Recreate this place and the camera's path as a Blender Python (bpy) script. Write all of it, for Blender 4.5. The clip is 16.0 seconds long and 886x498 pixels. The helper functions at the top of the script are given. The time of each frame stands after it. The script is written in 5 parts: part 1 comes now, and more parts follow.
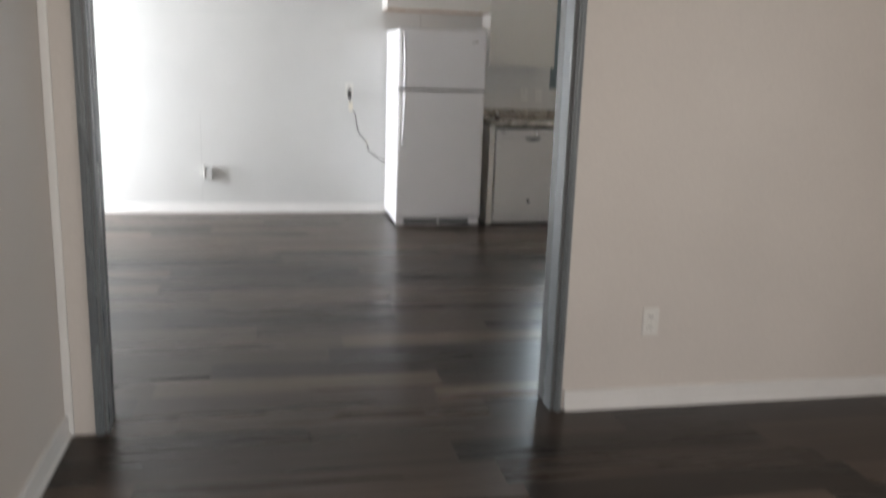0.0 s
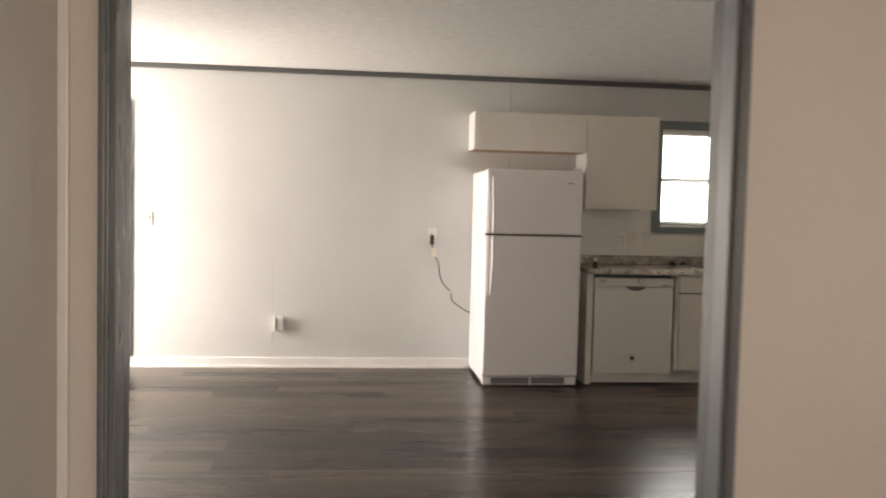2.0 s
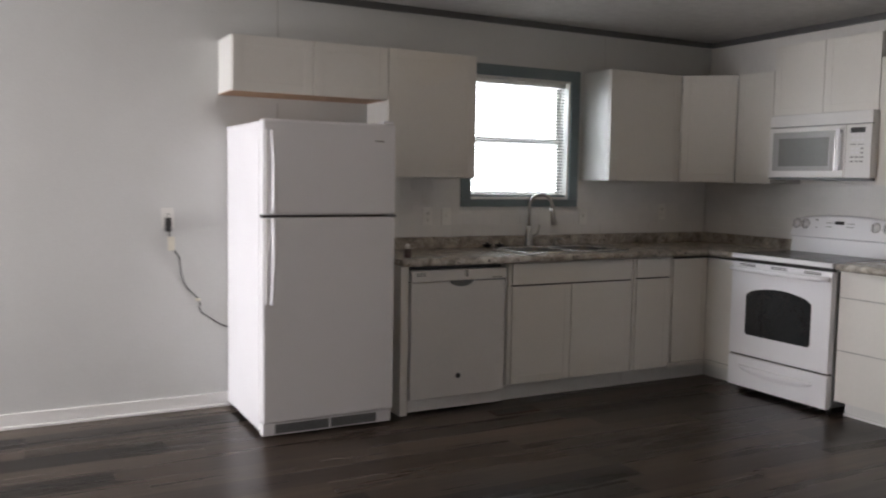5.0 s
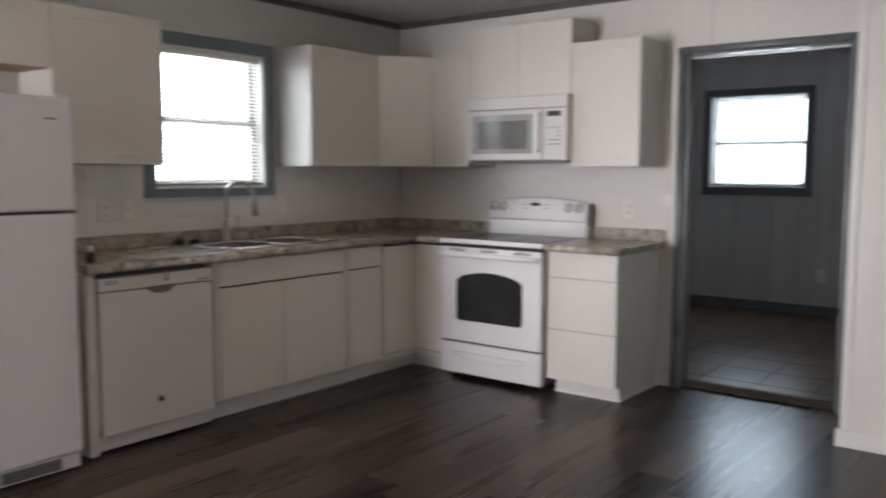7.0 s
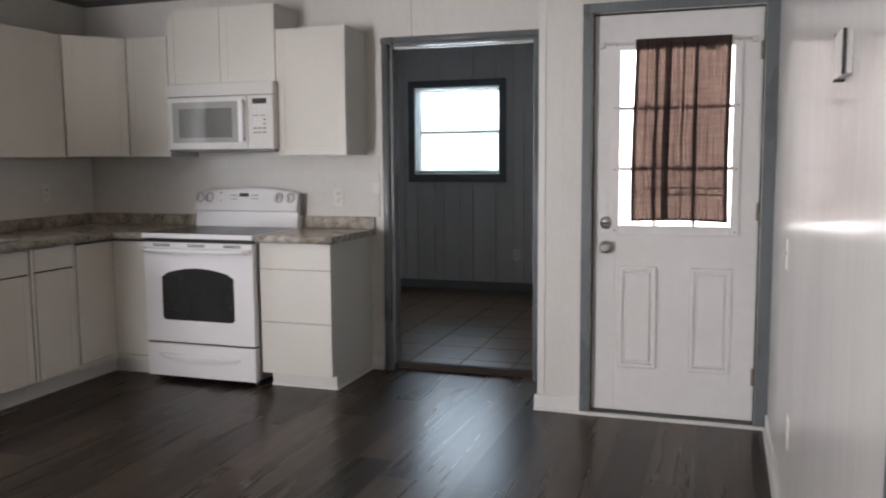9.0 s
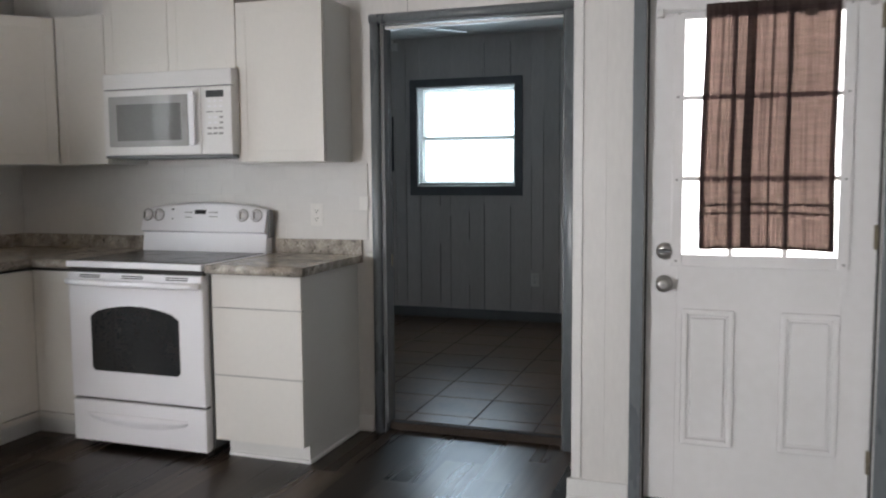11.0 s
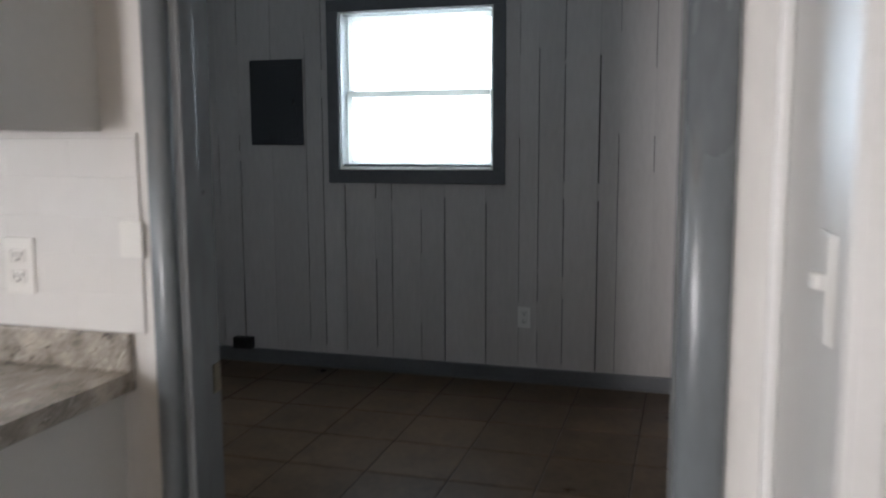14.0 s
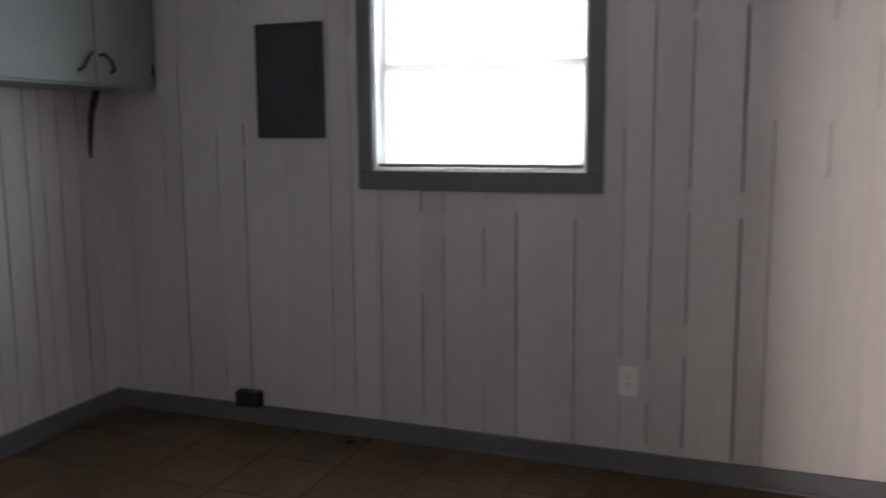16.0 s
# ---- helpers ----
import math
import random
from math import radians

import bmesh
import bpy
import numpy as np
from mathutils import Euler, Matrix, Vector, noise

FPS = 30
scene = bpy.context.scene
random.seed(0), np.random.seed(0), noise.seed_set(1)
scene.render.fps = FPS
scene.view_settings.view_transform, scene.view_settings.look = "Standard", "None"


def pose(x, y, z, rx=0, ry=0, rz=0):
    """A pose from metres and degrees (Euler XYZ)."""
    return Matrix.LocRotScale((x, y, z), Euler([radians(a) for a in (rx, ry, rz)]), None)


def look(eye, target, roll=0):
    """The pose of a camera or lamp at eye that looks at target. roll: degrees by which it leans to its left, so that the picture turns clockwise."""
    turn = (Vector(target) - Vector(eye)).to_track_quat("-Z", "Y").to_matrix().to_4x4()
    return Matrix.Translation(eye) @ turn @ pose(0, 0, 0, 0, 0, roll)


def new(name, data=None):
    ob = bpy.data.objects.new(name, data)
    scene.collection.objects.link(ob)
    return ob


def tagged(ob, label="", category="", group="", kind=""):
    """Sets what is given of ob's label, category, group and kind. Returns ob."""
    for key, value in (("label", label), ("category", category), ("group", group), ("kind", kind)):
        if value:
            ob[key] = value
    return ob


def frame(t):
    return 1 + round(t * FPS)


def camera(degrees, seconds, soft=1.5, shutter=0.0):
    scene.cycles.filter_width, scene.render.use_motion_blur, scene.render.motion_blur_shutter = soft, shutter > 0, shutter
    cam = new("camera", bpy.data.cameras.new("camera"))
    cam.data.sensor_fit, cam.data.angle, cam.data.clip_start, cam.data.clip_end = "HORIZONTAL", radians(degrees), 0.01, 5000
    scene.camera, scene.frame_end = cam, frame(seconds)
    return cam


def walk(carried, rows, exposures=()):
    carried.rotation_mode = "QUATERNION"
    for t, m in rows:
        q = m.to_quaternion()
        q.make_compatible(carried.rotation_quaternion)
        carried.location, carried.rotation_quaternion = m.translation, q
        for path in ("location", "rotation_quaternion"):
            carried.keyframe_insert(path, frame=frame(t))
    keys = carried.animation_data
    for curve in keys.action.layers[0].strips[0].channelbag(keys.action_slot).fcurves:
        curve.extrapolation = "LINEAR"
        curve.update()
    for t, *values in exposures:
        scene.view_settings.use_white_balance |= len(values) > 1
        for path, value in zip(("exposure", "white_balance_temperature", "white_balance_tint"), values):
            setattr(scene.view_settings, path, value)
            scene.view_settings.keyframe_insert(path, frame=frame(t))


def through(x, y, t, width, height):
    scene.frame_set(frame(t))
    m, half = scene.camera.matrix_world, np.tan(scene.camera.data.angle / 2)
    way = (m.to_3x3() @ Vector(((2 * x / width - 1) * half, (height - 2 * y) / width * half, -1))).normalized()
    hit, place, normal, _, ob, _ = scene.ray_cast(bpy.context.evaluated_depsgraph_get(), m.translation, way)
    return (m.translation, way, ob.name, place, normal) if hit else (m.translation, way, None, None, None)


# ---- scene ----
cam = camera(55.6, 16.0, soft=2.0, shutter=0.8)
PATH = [
    (0, (0.3, -0.109, 1.372), (0.702, 1.803, 0.944), 1.9),
    (0.5, (0.269, -0.077, 1.397), (0.654, 1.872, 1.162), 0.7),
    (1, (0.272, 0.04, 1.398), (0.643, 1.998, 1.231), 0.6),
    (1.5, (0.344, 0.289, 1.398), (0.624, 2.265, 1.27), 1.1),
    (2, (0.326, 0.64, 1.362), (0.548, 2.625, 1.262), 1.4),
    (2.5, (0.267, 1.0, 1.364), (0.503, 2.984, 1.275), 0.5),
    (3, (0.243, 1.41, 1.365), (0.523, 3.388, 1.267), 0.3),
    (3.5, (0.165, 1.807, 1.372), (0.622, 3.751, 1.256), 0.0),
    (3.7, (0.173, 1.931, 1.377), (0.715, 3.853, 1.258), -0.4),
    (5.8, (0.101, 3.176, 1.343), (1.263, 4.794, 1.171), 0.3),
    (6, (0.086, 3.273, 1.329), (1.317, 4.841, 1.166), -0.6),
    (6.5, (0.147, 3.331, 1.344), (1.563, 4.732, 1.167), -0.5),
    (7, (0.159, 3.365, 1.349), (1.734, 4.584, 1.163), 0.2),
    (7.2, (0.15, 3.369, 1.346), (1.78, 4.511, 1.156), 0.0),
    (7.5, (0.157, 3.365, 1.341), (1.876, 4.369, 1.144), 0.3),
    (8, (0.222, 3.373, 1.337), (2.034, 4.195, 1.135), 0.4),
    (8.5, (0.226, 3.362, 1.341), (2.089, 4.062, 1.138), 0.0),
    (9, (0.222, 3.37, 1.34), (2.108, 4.001, 1.13), -0.4),
    (9.2, (0.248, 3.373, 1.337), (2.141, 3.985, 1.127), -0.4),
    (11.3, (1.507, 3.741, 1.319), (3.386, 4.401, 1.142), -0.3),
    (11.5, (1.664, 3.769, 1.33), (3.544, 4.424, 1.138), 0.3),
    (12, (2.08, 3.914, 1.312), (3.964, 4.537, 1.061), 0.6),
    (12.5, (2.495, 4.038, 1.321), (4.391, 4.601, 1.024), 0.2),
    (13, (2.92, 4.133, 1.343), (4.815, 4.699, 1.044), 1.0),
    (13.5, (3.338, 4.297, 1.349), (5.233, 4.866, 1.063), -0.0),
    (14, (3.771, 4.43, 1.356), (5.674, 4.989, 1.101), -0.2),
    (14.5, (4.146, 4.567, 1.363), (6.046, 5.144, 1.125), 0.2),
    (15, (4.483, 4.701, 1.366), (6.39, 5.242, 1.104), -0.9),
    (15.5, (4.786, 4.748, 1.345), (6.683, 5.328, 1.093), -0.1),
    (16, (4.986, 4.812, 1.349), (6.838, 5.516, 1.078), -0.4),
]
EXPOSURES = [(0.0, 0.12, 6300, 10), (0.7, -0.12, 6400, 11), (1.0, 0.1, 6700, 12), (1.5, 0.0, 7600, 15), (2.0, -0.05, 7700, 16), (2.5, -0.46, 7300, 15), (3.0, -0.6, 6850, 15), (3.5, -0.86, 6450, 15), (5.8, -0.3, 6650, 16), (6.5, -0.42, 6650, 16), (7.0, -0.08, 6650, 16), (9.2, -0.2, 6650, 16), (11.5, -0.08, 6450, 13), (13.0, -0.03, 6550, 14), (14.0, 0.27, 6650, 16), (14.5, 0.2, 6900, 19), (15.0, 0.2, 7200, 22), (15.5, 0.78, 7350, 26), (16.0, 0.96, 7400, 26)]
walk(cam, [(t, look(eye, target, roll)) for t, eye, target, roll in PATH], EXPOSURES)

# ---- plan (metres) ----
WY = 7.655        # wall with refrigerator, sink and window
SX = 5.15         # wall behind the stove, with the way into the laundry
DX = 4.57         # wall with the half-glazed back door
RY = 3.135        # kitchen side of the wall with the cased opening
NY = 2.961        # front-room side of that wall
KX = -2.6         # far end of the kitchen
RETY = 4.288      # short return wall beside the laundry opening
LX = 8.09         # end wall of the laundry
LY0, LY1 = 4.266, 7.64
CEIL, LFLOOR, LCEIL = 2.46, 0.060, 2.46

# ---- world and light ----
world = bpy.data.worlds.new("sky")
scene.world = world
world.use_nodes = True
wn = world.node_tree.nodes
sky = wn.new("ShaderNodeTexSky")
sky.sky_type, sky.sun_disc = "NISHITA", False
sky.sun_elevation, sky.sun_rotation = radians(48), radians(250)
wn["Background"].inputs["Strength"].default_value = 0.1
world.node_tree.links.new(sky.outputs[0], wn["Background"].inputs[0])


def area(name, place, target, w, h, watts, colour):
    """Daylight standing in an opening, or a glowing lamp."""
    data = bpy.data.lights.new(name, "AREA")
    data.shape, data.size, data.size_y, data.energy, data.color = "RECTANGLE", w, h, watts, colour
    ob = new(name, data)
    ob.matrix_world = look(place, target)
    return ob


DAY = (1.0, 0.985, 0.97)
area("daylight_kitchen_window", (3.39, WY + 0.15, 1.66), (3.39, 0, 1.66), 0.84, 0.86, 28, (0.80, 0.93, 1.0))
area("daylight_laundry_window", (LX + 0.15, 5.85, 1.64), (0, 5.85, 1.64), 1.0, 1.0, 27, (0.62, 0.83, 1.0))
area("daylight_back_door", (DX + 0.24, 3.61, 1.45), (0, 3.61, 1.45), 0.9, 1.15, 15, DAY)
# Added fill in an assumed, unseen west opening; brightens surfaces facing -x.
area("fill_west_opening", (KX - 0.12, 7.17, 1.05), (5, 7.17, 1.05), 0.85, 2.0, 230, (0.97, 0.985, 1.0))
area("daylight_side_door", (-1.89, WY + 0.12, 1.44), (-1.89, 0, 1.44), 0.6, 0.9, 16, (0.97, 0.985, 1.0))
# Two added fills for the front room, standing in assumed windows out of view.
area("fill_front_room", (0.7, -2.62, 1.4), (0.7, 5, 1.4), 1.9, 1.5, 73, (1.0, 0.93, 0.86))
area("fill_front_room_side", (3.72, 0.3, 1.4), (0, 0.3, 1.4), 1.4, 1.4, 22, (1.0, 0.93, 0.86))



# ---- materials ----
def material(name, colour, rough=0.5, metal=0.0, var=0.06, scale=3.0, fine=70.0, bump=0.03, rand=0.0, stretch=(1, 1, 1), tint=None, coat=0.0):
    """Paint, metal or plastic: colour that drifts at two scales, a rough film with wear, a fine relief."""
    m = bpy.data.materials.new(name)
    m.use_nodes = True
    n, li = m.node_tree.nodes, m.node_tree.links
    p = n["Principled BSDF"]
    co, mp = n.new("ShaderNodeTexCoord"), n.new("ShaderNodeMapping")
    mp.inputs["Scale"].default_value = stretch
    li.new(co.outputs["Object"], mp.inputs[0])
    vec = mp.outputs[0]
    info = None
    if rand:
        info = n.new("ShaderNodeObjectInfo")
        sh = n.new("ShaderNodeVectorMath")
        sh.operation = "MULTIPLY_ADD"
        sh.inputs[1].default_value = (37, 53, 71)
        li.new(info.outputs["Random"], sh.inputs[0])
        li.new(vec, sh.inputs[2])
        vec = sh.outputs[0]
    big, small = n.new("ShaderNodeTexNoise"), n.new("ShaderNodeTexNoise")
    for node, s, d in ((big, scale, 4), (small, fine, 3)):
        node.inputs["Scale"].default_value, node.inputs["Detail"].default_value = s, d
        li.new(vec, node.inputs["Vector"])
    mix = n.new("ShaderNodeMix")
    mix.data_type = "RGBA"
    low = tuple(c * (1 - 2.2 * var) for c in (tint or colour))
    high = tuple(min(1, c * (1 + 1.6 * var)) for c in colour)
    mix.inputs[6].default_value, mix.inputs[7].default_value = (*low, 1), (*high, 1)
    avg = n.new("ShaderNodeMath")
    avg.operation = "MULTIPLY_ADD"
    avg.inputs[1].default_value = 0.35
    li.new(small.outputs[0], avg.inputs[0])
    half = n.new("ShaderNodeMath")
    half.operation = "MULTIPLY"
    half.inputs[1].default_value = 0.65
    li.new(big.outputs[0], half.inputs[0])
    li.new(half.outputs[0], avg.inputs[2])
    span = n.new("ShaderNodeMapRange")
    span.inputs[1].default_value, span.inputs[2].default_value = 0.3, 0.7
    li.new(avg.outputs[0], span.inputs[0])
    li.new(span.outputs[0], mix.inputs[0])
    out = mix.outputs[2]
    if rand:
        hs, mr = n.new("ShaderNodeHueSaturation"), n.new("ShaderNodeMapRange")
        mr.inputs[3].default_value, mr.inputs[4].default_value = 1 - rand, 1 + rand
        li.new(info.outputs["Random"], mr.inputs[0])
        li.new(mr.outputs[0], hs.inputs["Value"])
        li.new(out, hs.inputs["Color"])
        out = hs.outputs[0]
    li.new(out, p.inputs["Base Color"])
    rr = n.new("ShaderNodeMapRange")
    rr.inputs[3].default_value, rr.inputs[4].default_value = rough * 0.82, min(1, rough * 1.2)
    li.new(big.outputs[0], rr.inputs[0])
    li.new(rr.outputs[0], p.inputs["Roughness"])
    p.inputs["Metallic"].default_value = metal
    p.inputs["Coat Weight"].default_value = coat
    if bump:
        b = n.new("ShaderNodeBump")
        b.inputs["Strength"].default_value, b.inputs["Distance"].default_value = min(1, bump * 8), 0.002
        li.new(small.outputs[0], b.inputs["Height"])
        li.new(b.outputs[0], p.inputs["Normal"])
    return m


def glowing(name, colour, strength):
    m = material(name, colour, 0.4)
    p = m.node_tree.nodes["Principled BSDF"]
    p.inputs["Emission Color"].default_value, p.inputs["Emission Strength"].default_value = (*colour, 1), strength
    return m


def plank_material():
    m = material("vinyl_plank", (0.053, 0.038, 0.0285), 0.28, var=0.22, scale=1.4, fine=4.5, bump=0.016, rand=0.8, stretch=(0.45, 8, 8), tint=(0.044, 0.032, 0.024))
    m.node_tree.nodes["Principled BSDF"].inputs["Specular IOR Level"].default_value = 0.22
    return m


def granite_material():
    """Granite-look laminate: beige ground, grey clouds, dark and pale flecks."""
    m = material("granite_laminate", (0.45, 0.405, 0.35), 0.22, var=0.26, scale=16, fine=120, bump=0.0, tint=(0.30, 0.265, 0.228))
    n, li = m.node_tree.nodes, m.node_tree.links
    p = n["Principled BSDF"]
    src = p.inputs["Base Color"].links[0].from_socket
    for scale, lo, hi, col in ((48, 0.60, 0.68, (0.06, 0.05, 0.045, 1)), (30, 0.62, 0.70, (0.62, 0.57, 0.5, 1)), (9, 0.60, 0.74, (0.21, 0.18, 0.155, 1))):
        t, r, x = n.new("ShaderNodeTexNoise"), n.new("ShaderNodeMapRange"), n.new("ShaderNodeMix")
        t.inputs["Scale"].default_value, t.inputs["Detail"].default_value, t.inputs["Distortion"].default_value = scale, 5, 1.2
        co = n.new("ShaderNodeTexCoord")
        li.new(co.outputs["Object"], t.inputs["Vector"])
        r.inputs[1].default_value, r.inputs[2].default_value = lo, hi
        li.new(t.outputs[0], r.inputs[0])
        x.data_type = "RGBA"
        li.new(r.outputs[0], x.inputs[0])
        li.new(src, x.inputs[6])
        x.inputs[7].default_value = col
        src = x.outputs[2]
    li.new(src, p.inputs["Base Color"])
    return m


def glass_material():
    m = bpy.data.materials.new("window_glass")
    m.use_nodes = True
    n, li = m.node_tree.nodes, m.node_tree.links
    clear, shine, mix, fres = n.new("ShaderNodeBsdfTransparent"), n.new("ShaderNodeBsdfGlossy"), n.new("ShaderNodeMixShader"), n.new("ShaderNodeFresnel")
    shine.inputs["Roughness"].default_value = 0.02
    li.new(fres.outputs[0], mix.inputs[0])
    li.new(clear.outputs[0], mix.inputs[1])
    li.new(shine.outputs[0], mix.inputs[2])
    li.new(mix.outputs[0], n["Material Output"].inputs[0])
    return m


def cloth_material():
    """Thin slubbed brown sheer: threads scatter light through, gaps let it pass."""
    m = material("sheer_cloth", (0.046, 0.028, 0.026), 0.9, var=0.25, scale=9, fine=90, bump=0.05, stretch=(1, 1, 7))
    n, li = m.node_tree.nodes, m.node_tree.links
    p = n["Principled BSDF"]
    src = p.inputs["Base Color"].links[0].from_socket
    tr, cl, a, b = n.new("ShaderNodeBsdfTranslucent"), n.new("ShaderNodeBsdfTransparent"), n.new("ShaderNodeMixShader"), n.new("ShaderNodeMixShader")
    cl.inputs[0].default_value = (0.85, 0.60, 0.48, 1)
    li.new(src, tr.inputs[0])
    a.inputs[0].default_value, b.inputs[0].default_value = 0.42, 0.055
    li.new(p.outputs[0], a.inputs[1])
    li.new(tr.outputs[0], a.inputs[2])
    li.new(a.outputs[0], b.inputs[1])
    li.new(cl.outputs[0], b.inputs[2])
    li.new(b.outputs[0], n["Material Output"].inputs[0])
    return m


def slat_material(name, through, tone=0.82):
    m = material(name, (tone, tone * 0.99, tone * 0.95), 0.45, var=0.03)
    n, li = m.node_tree.nodes, m.node_tree.links
    tr, a = n.new("ShaderNodeBsdfTranslucent"), n.new("ShaderNodeMixShader")
    tr.inputs[0].default_value = (0.85, 0.84, 0.8, 1)
    a.inputs[0].default_value = through
    li.new(n["Principled BSDF"].outputs[0], a.inputs[1])
    li.new(tr.outputs[0], a.inputs[2])
    li.new(a.outputs[0], n["Material Output"].inputs[0])
    return m


WALL = material("wall_paint_grey", (0.60, 0.60, 0.585), 0.42, var=0.035, scale=1.3, fine=110, bump=0.03)
NEARWALL = material("wall_paint_warm", (0.64, 0.595, 0.55), 0.45, var=0.035, scale=1.1, fine=110, bump=0.03)
PANEL = material("white_panel_gloss", (0.73, 0.715, 0.695), 0.21, var=0.03, scale=2.0, fine=60, bump=0.010, stretch=(1, 1, 0.3))
PANEL_SOFT = material("white_panel_paint", (0.72, 0.70, 0.672), 0.38, var=0.04, scale=2.0, fine=60, bump=0.02, stretch=(1, 1, 0.3))
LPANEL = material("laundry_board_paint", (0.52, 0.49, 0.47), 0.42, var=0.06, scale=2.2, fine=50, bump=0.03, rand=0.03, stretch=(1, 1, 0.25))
GROOVE = material("dark_groove", (0.05, 0.045, 0.042), 0.9, var=0.2)
CEILING = material("ceiling_texture", (0.55, 0.535, 0.51), 0.85, var=0.06, scale=14, fine=60, bump=0.12)
GREY = material("grey_trim_paint", (0.16, 0.176, 0.187), 0.28, var=0.10, scale=5, fine=60, bump=0.02, stretch=(1, 1, 0.3))
GREYWORN = material("grey_trim_scuffed", (0.15, 0.162, 0.168), 0.24, var=0.13, scale=3, fine=30, bump=0.02, tint=(0.165, 0.160, 0.155), stretch=(1, 1, 0.3))
DARKTRIM = material("dark_crown_paint", (0.10, 0.10, 0.10), 0.4, var=0.1)
BLUETRIM = material("slate_trim_paint", (0.17, 0.215, 0.23), 0.3, var=0.08)
GAPSHADE = material("drawer_gap_shadow", (0.42, 0.40, 0.38), 0.6, var=0.1)
LTRIM = material("laundry_trim_paint", (0.12, 0.122, 0.128), 0.35, var=0.1)
WHITE = material("white_trim_paint", (0.76, 0.75, 0.73), 0.35, var=0.03)
CAB = material("cabinet_white", (0.72, 0.695, 0.65), 0.30, var=0.018, scale=1.6, fine=40, bump=0.006)
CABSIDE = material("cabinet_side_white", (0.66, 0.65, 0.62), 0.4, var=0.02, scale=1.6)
WOOD = material("raw_cabinet_bottom", (0.42, 0.26, 0.16), 0.55, var=0.15, stretch=(1, 8, 1), scale=4)
APPL = material("appliance_white", (0.81, 0.80, 0.82), 0.24, var=0.012, scale=2, fine=160, bump=0.012)
APPL2 = material("appliance_offwhite", (0.70, 0.685, 0.67), 0.3, var=0.02)
# Gaskets and seals, and also the painted shade in cabinet gaps.
DARKGAP = material("dark_gasket_and_gap_shade", (0.05, 0.048, 0.046), 0.7, var=0.15)
GRILLE = material("grille_grey", (0.16, 0.165, 0.17), 0.45, var=0.1)
OVENGLASS = material("oven_glass", (0.022, 0.024, 0.026), 0.06, var=0.15, bump=0.0, coat=0.4)
COOKTOP = material("cooktop_glass", (0.02, 0.02, 0.022), 0.2, var=0.15, bump=0.0)
COOKTOP.node_tree.nodes["Principled BSDF"].inputs["Specular IOR Level"].default_value = 0.2
MWGLASS = material("microwave_window", (0.40, 0.40, 0.39), 0.02, var=0.05, bump=0.0, coat=0.8)
MWMESH = material("microwave_screen", (0.20, 0.20, 0.195), 0.02, var=0.05, bump=0.0, coat=0.8)
BLACK = material("black_plastic", (0.018, 0.017, 0.017), 0.35, var=0.15)
STEEL = material("brushed_steel", (0.62, 0.61, 0.59), 0.2, metal=1.0, var=0.08, fine=90, stretch=(1, 12, 1))
# Darker copy of the steel: the bowls' inner shade is put into its colour.
BOWLSTEEL = material("shaded_bowl_steel", (0.17, 0.165, 0.16), 0.3, metal=1.0, var=0.1, fine=60)
NICKEL = material("brushed_nickel", (0.44, 0.425, 0.405), 0.30, metal=1.0, var=0.06)
BRASS = material("aged_brass", (0.30, 0.26, 0.19), 0.4, metal=1.0, var=0.12)
BRONZE = material("dark_bronze", (0.07, 0.04, 0.025), 0.4, metal=0.7, var=0.2)
DOORPAINT = material("door_white_paint", (0.83, 0.82, 0.815), 0.32, var=0.014, scale=3, fine=24, bump=0.012, tint=(0.815, 0.80, 0.785))
TILEW = material("subway_tile_white", (0.73, 0.715, 0.69), 0.06, var=0.015, scale=5, fine=30, bump=0.002, rand=0.01)
for shiny, level in ((TILEW, 1.0), (MWGLASS, 1.0), (MWMESH, 1.0)):
    shiny.node_tree.nodes["Principled BSDF"].inputs["Specular IOR Level"].default_value = level
GROUTW = material("tile_grout_white", (0.70, 0.685, 0.66), 0.6, var=0.03)
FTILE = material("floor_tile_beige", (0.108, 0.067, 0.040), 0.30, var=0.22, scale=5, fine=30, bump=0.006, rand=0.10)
FTILE.node_tree.nodes["Principled BSDF"].inputs["Specular IOR Level"].default_value = 0.15
FGROUT = material("floor_grout_dark", (0.045, 0.032, 0.024), 0.9, var=0.2)
PLANK = plank_material()
SUBFLOOR = material("plank_joint_dark", (0.04, 0.032, 0.027), 0.8, var=0.2)
THRESH = material("brown_threshold_wood", (0.022, 0.014, 0.010), 0.75, var=0.2, stretch=(1, 9, 1))
GRANITE = granite_material()
GLASS = glass_material()
CLOTH = cloth_material()
HEM = material("sheer_hem", (0.045, 0.026, 0.02), 0.9, var=0.2)
SLAT = slat_material("blind_slat", 0.012, 0.48)
SASH = slat_material("vinyl_sash_white", 0.012)
# Lit copy of SASH: high translucency stands in for glare over the rails.
SASHLIT = slat_material("backlit_vinyl_sash", 0.42)
PLATE = material("outlet_plate_white", (0.74, 0.725, 0.69), 0.3, var=0.02)
PLATEDARK = material("outlet_slot", (0.06, 0.055, 0.05), 0.5)
AMBER = glowing("amber_alabaster_glass", (1.0, 0.61, 0.17), 1.7)
LPANELBOX = material("breaker_panel_grey", (0.035, 0.038, 0.045), 0.4, var=0.12)
LCAB = material("laundry_cabinet_green", (0.17, 0.185, 0.165), 0.4, var=0.08)
CORD = material("cord_grey", (0.10, 0.098, 0.095), 0.5)
TAG = material("paper_tag", (0.72, 0.68, 0.58), 0.7)
GREYPRINT = material("grey_print", (0.30, 0.29, 0.28), 0.5)


# ---- mesh helpers ----
BASE = {}


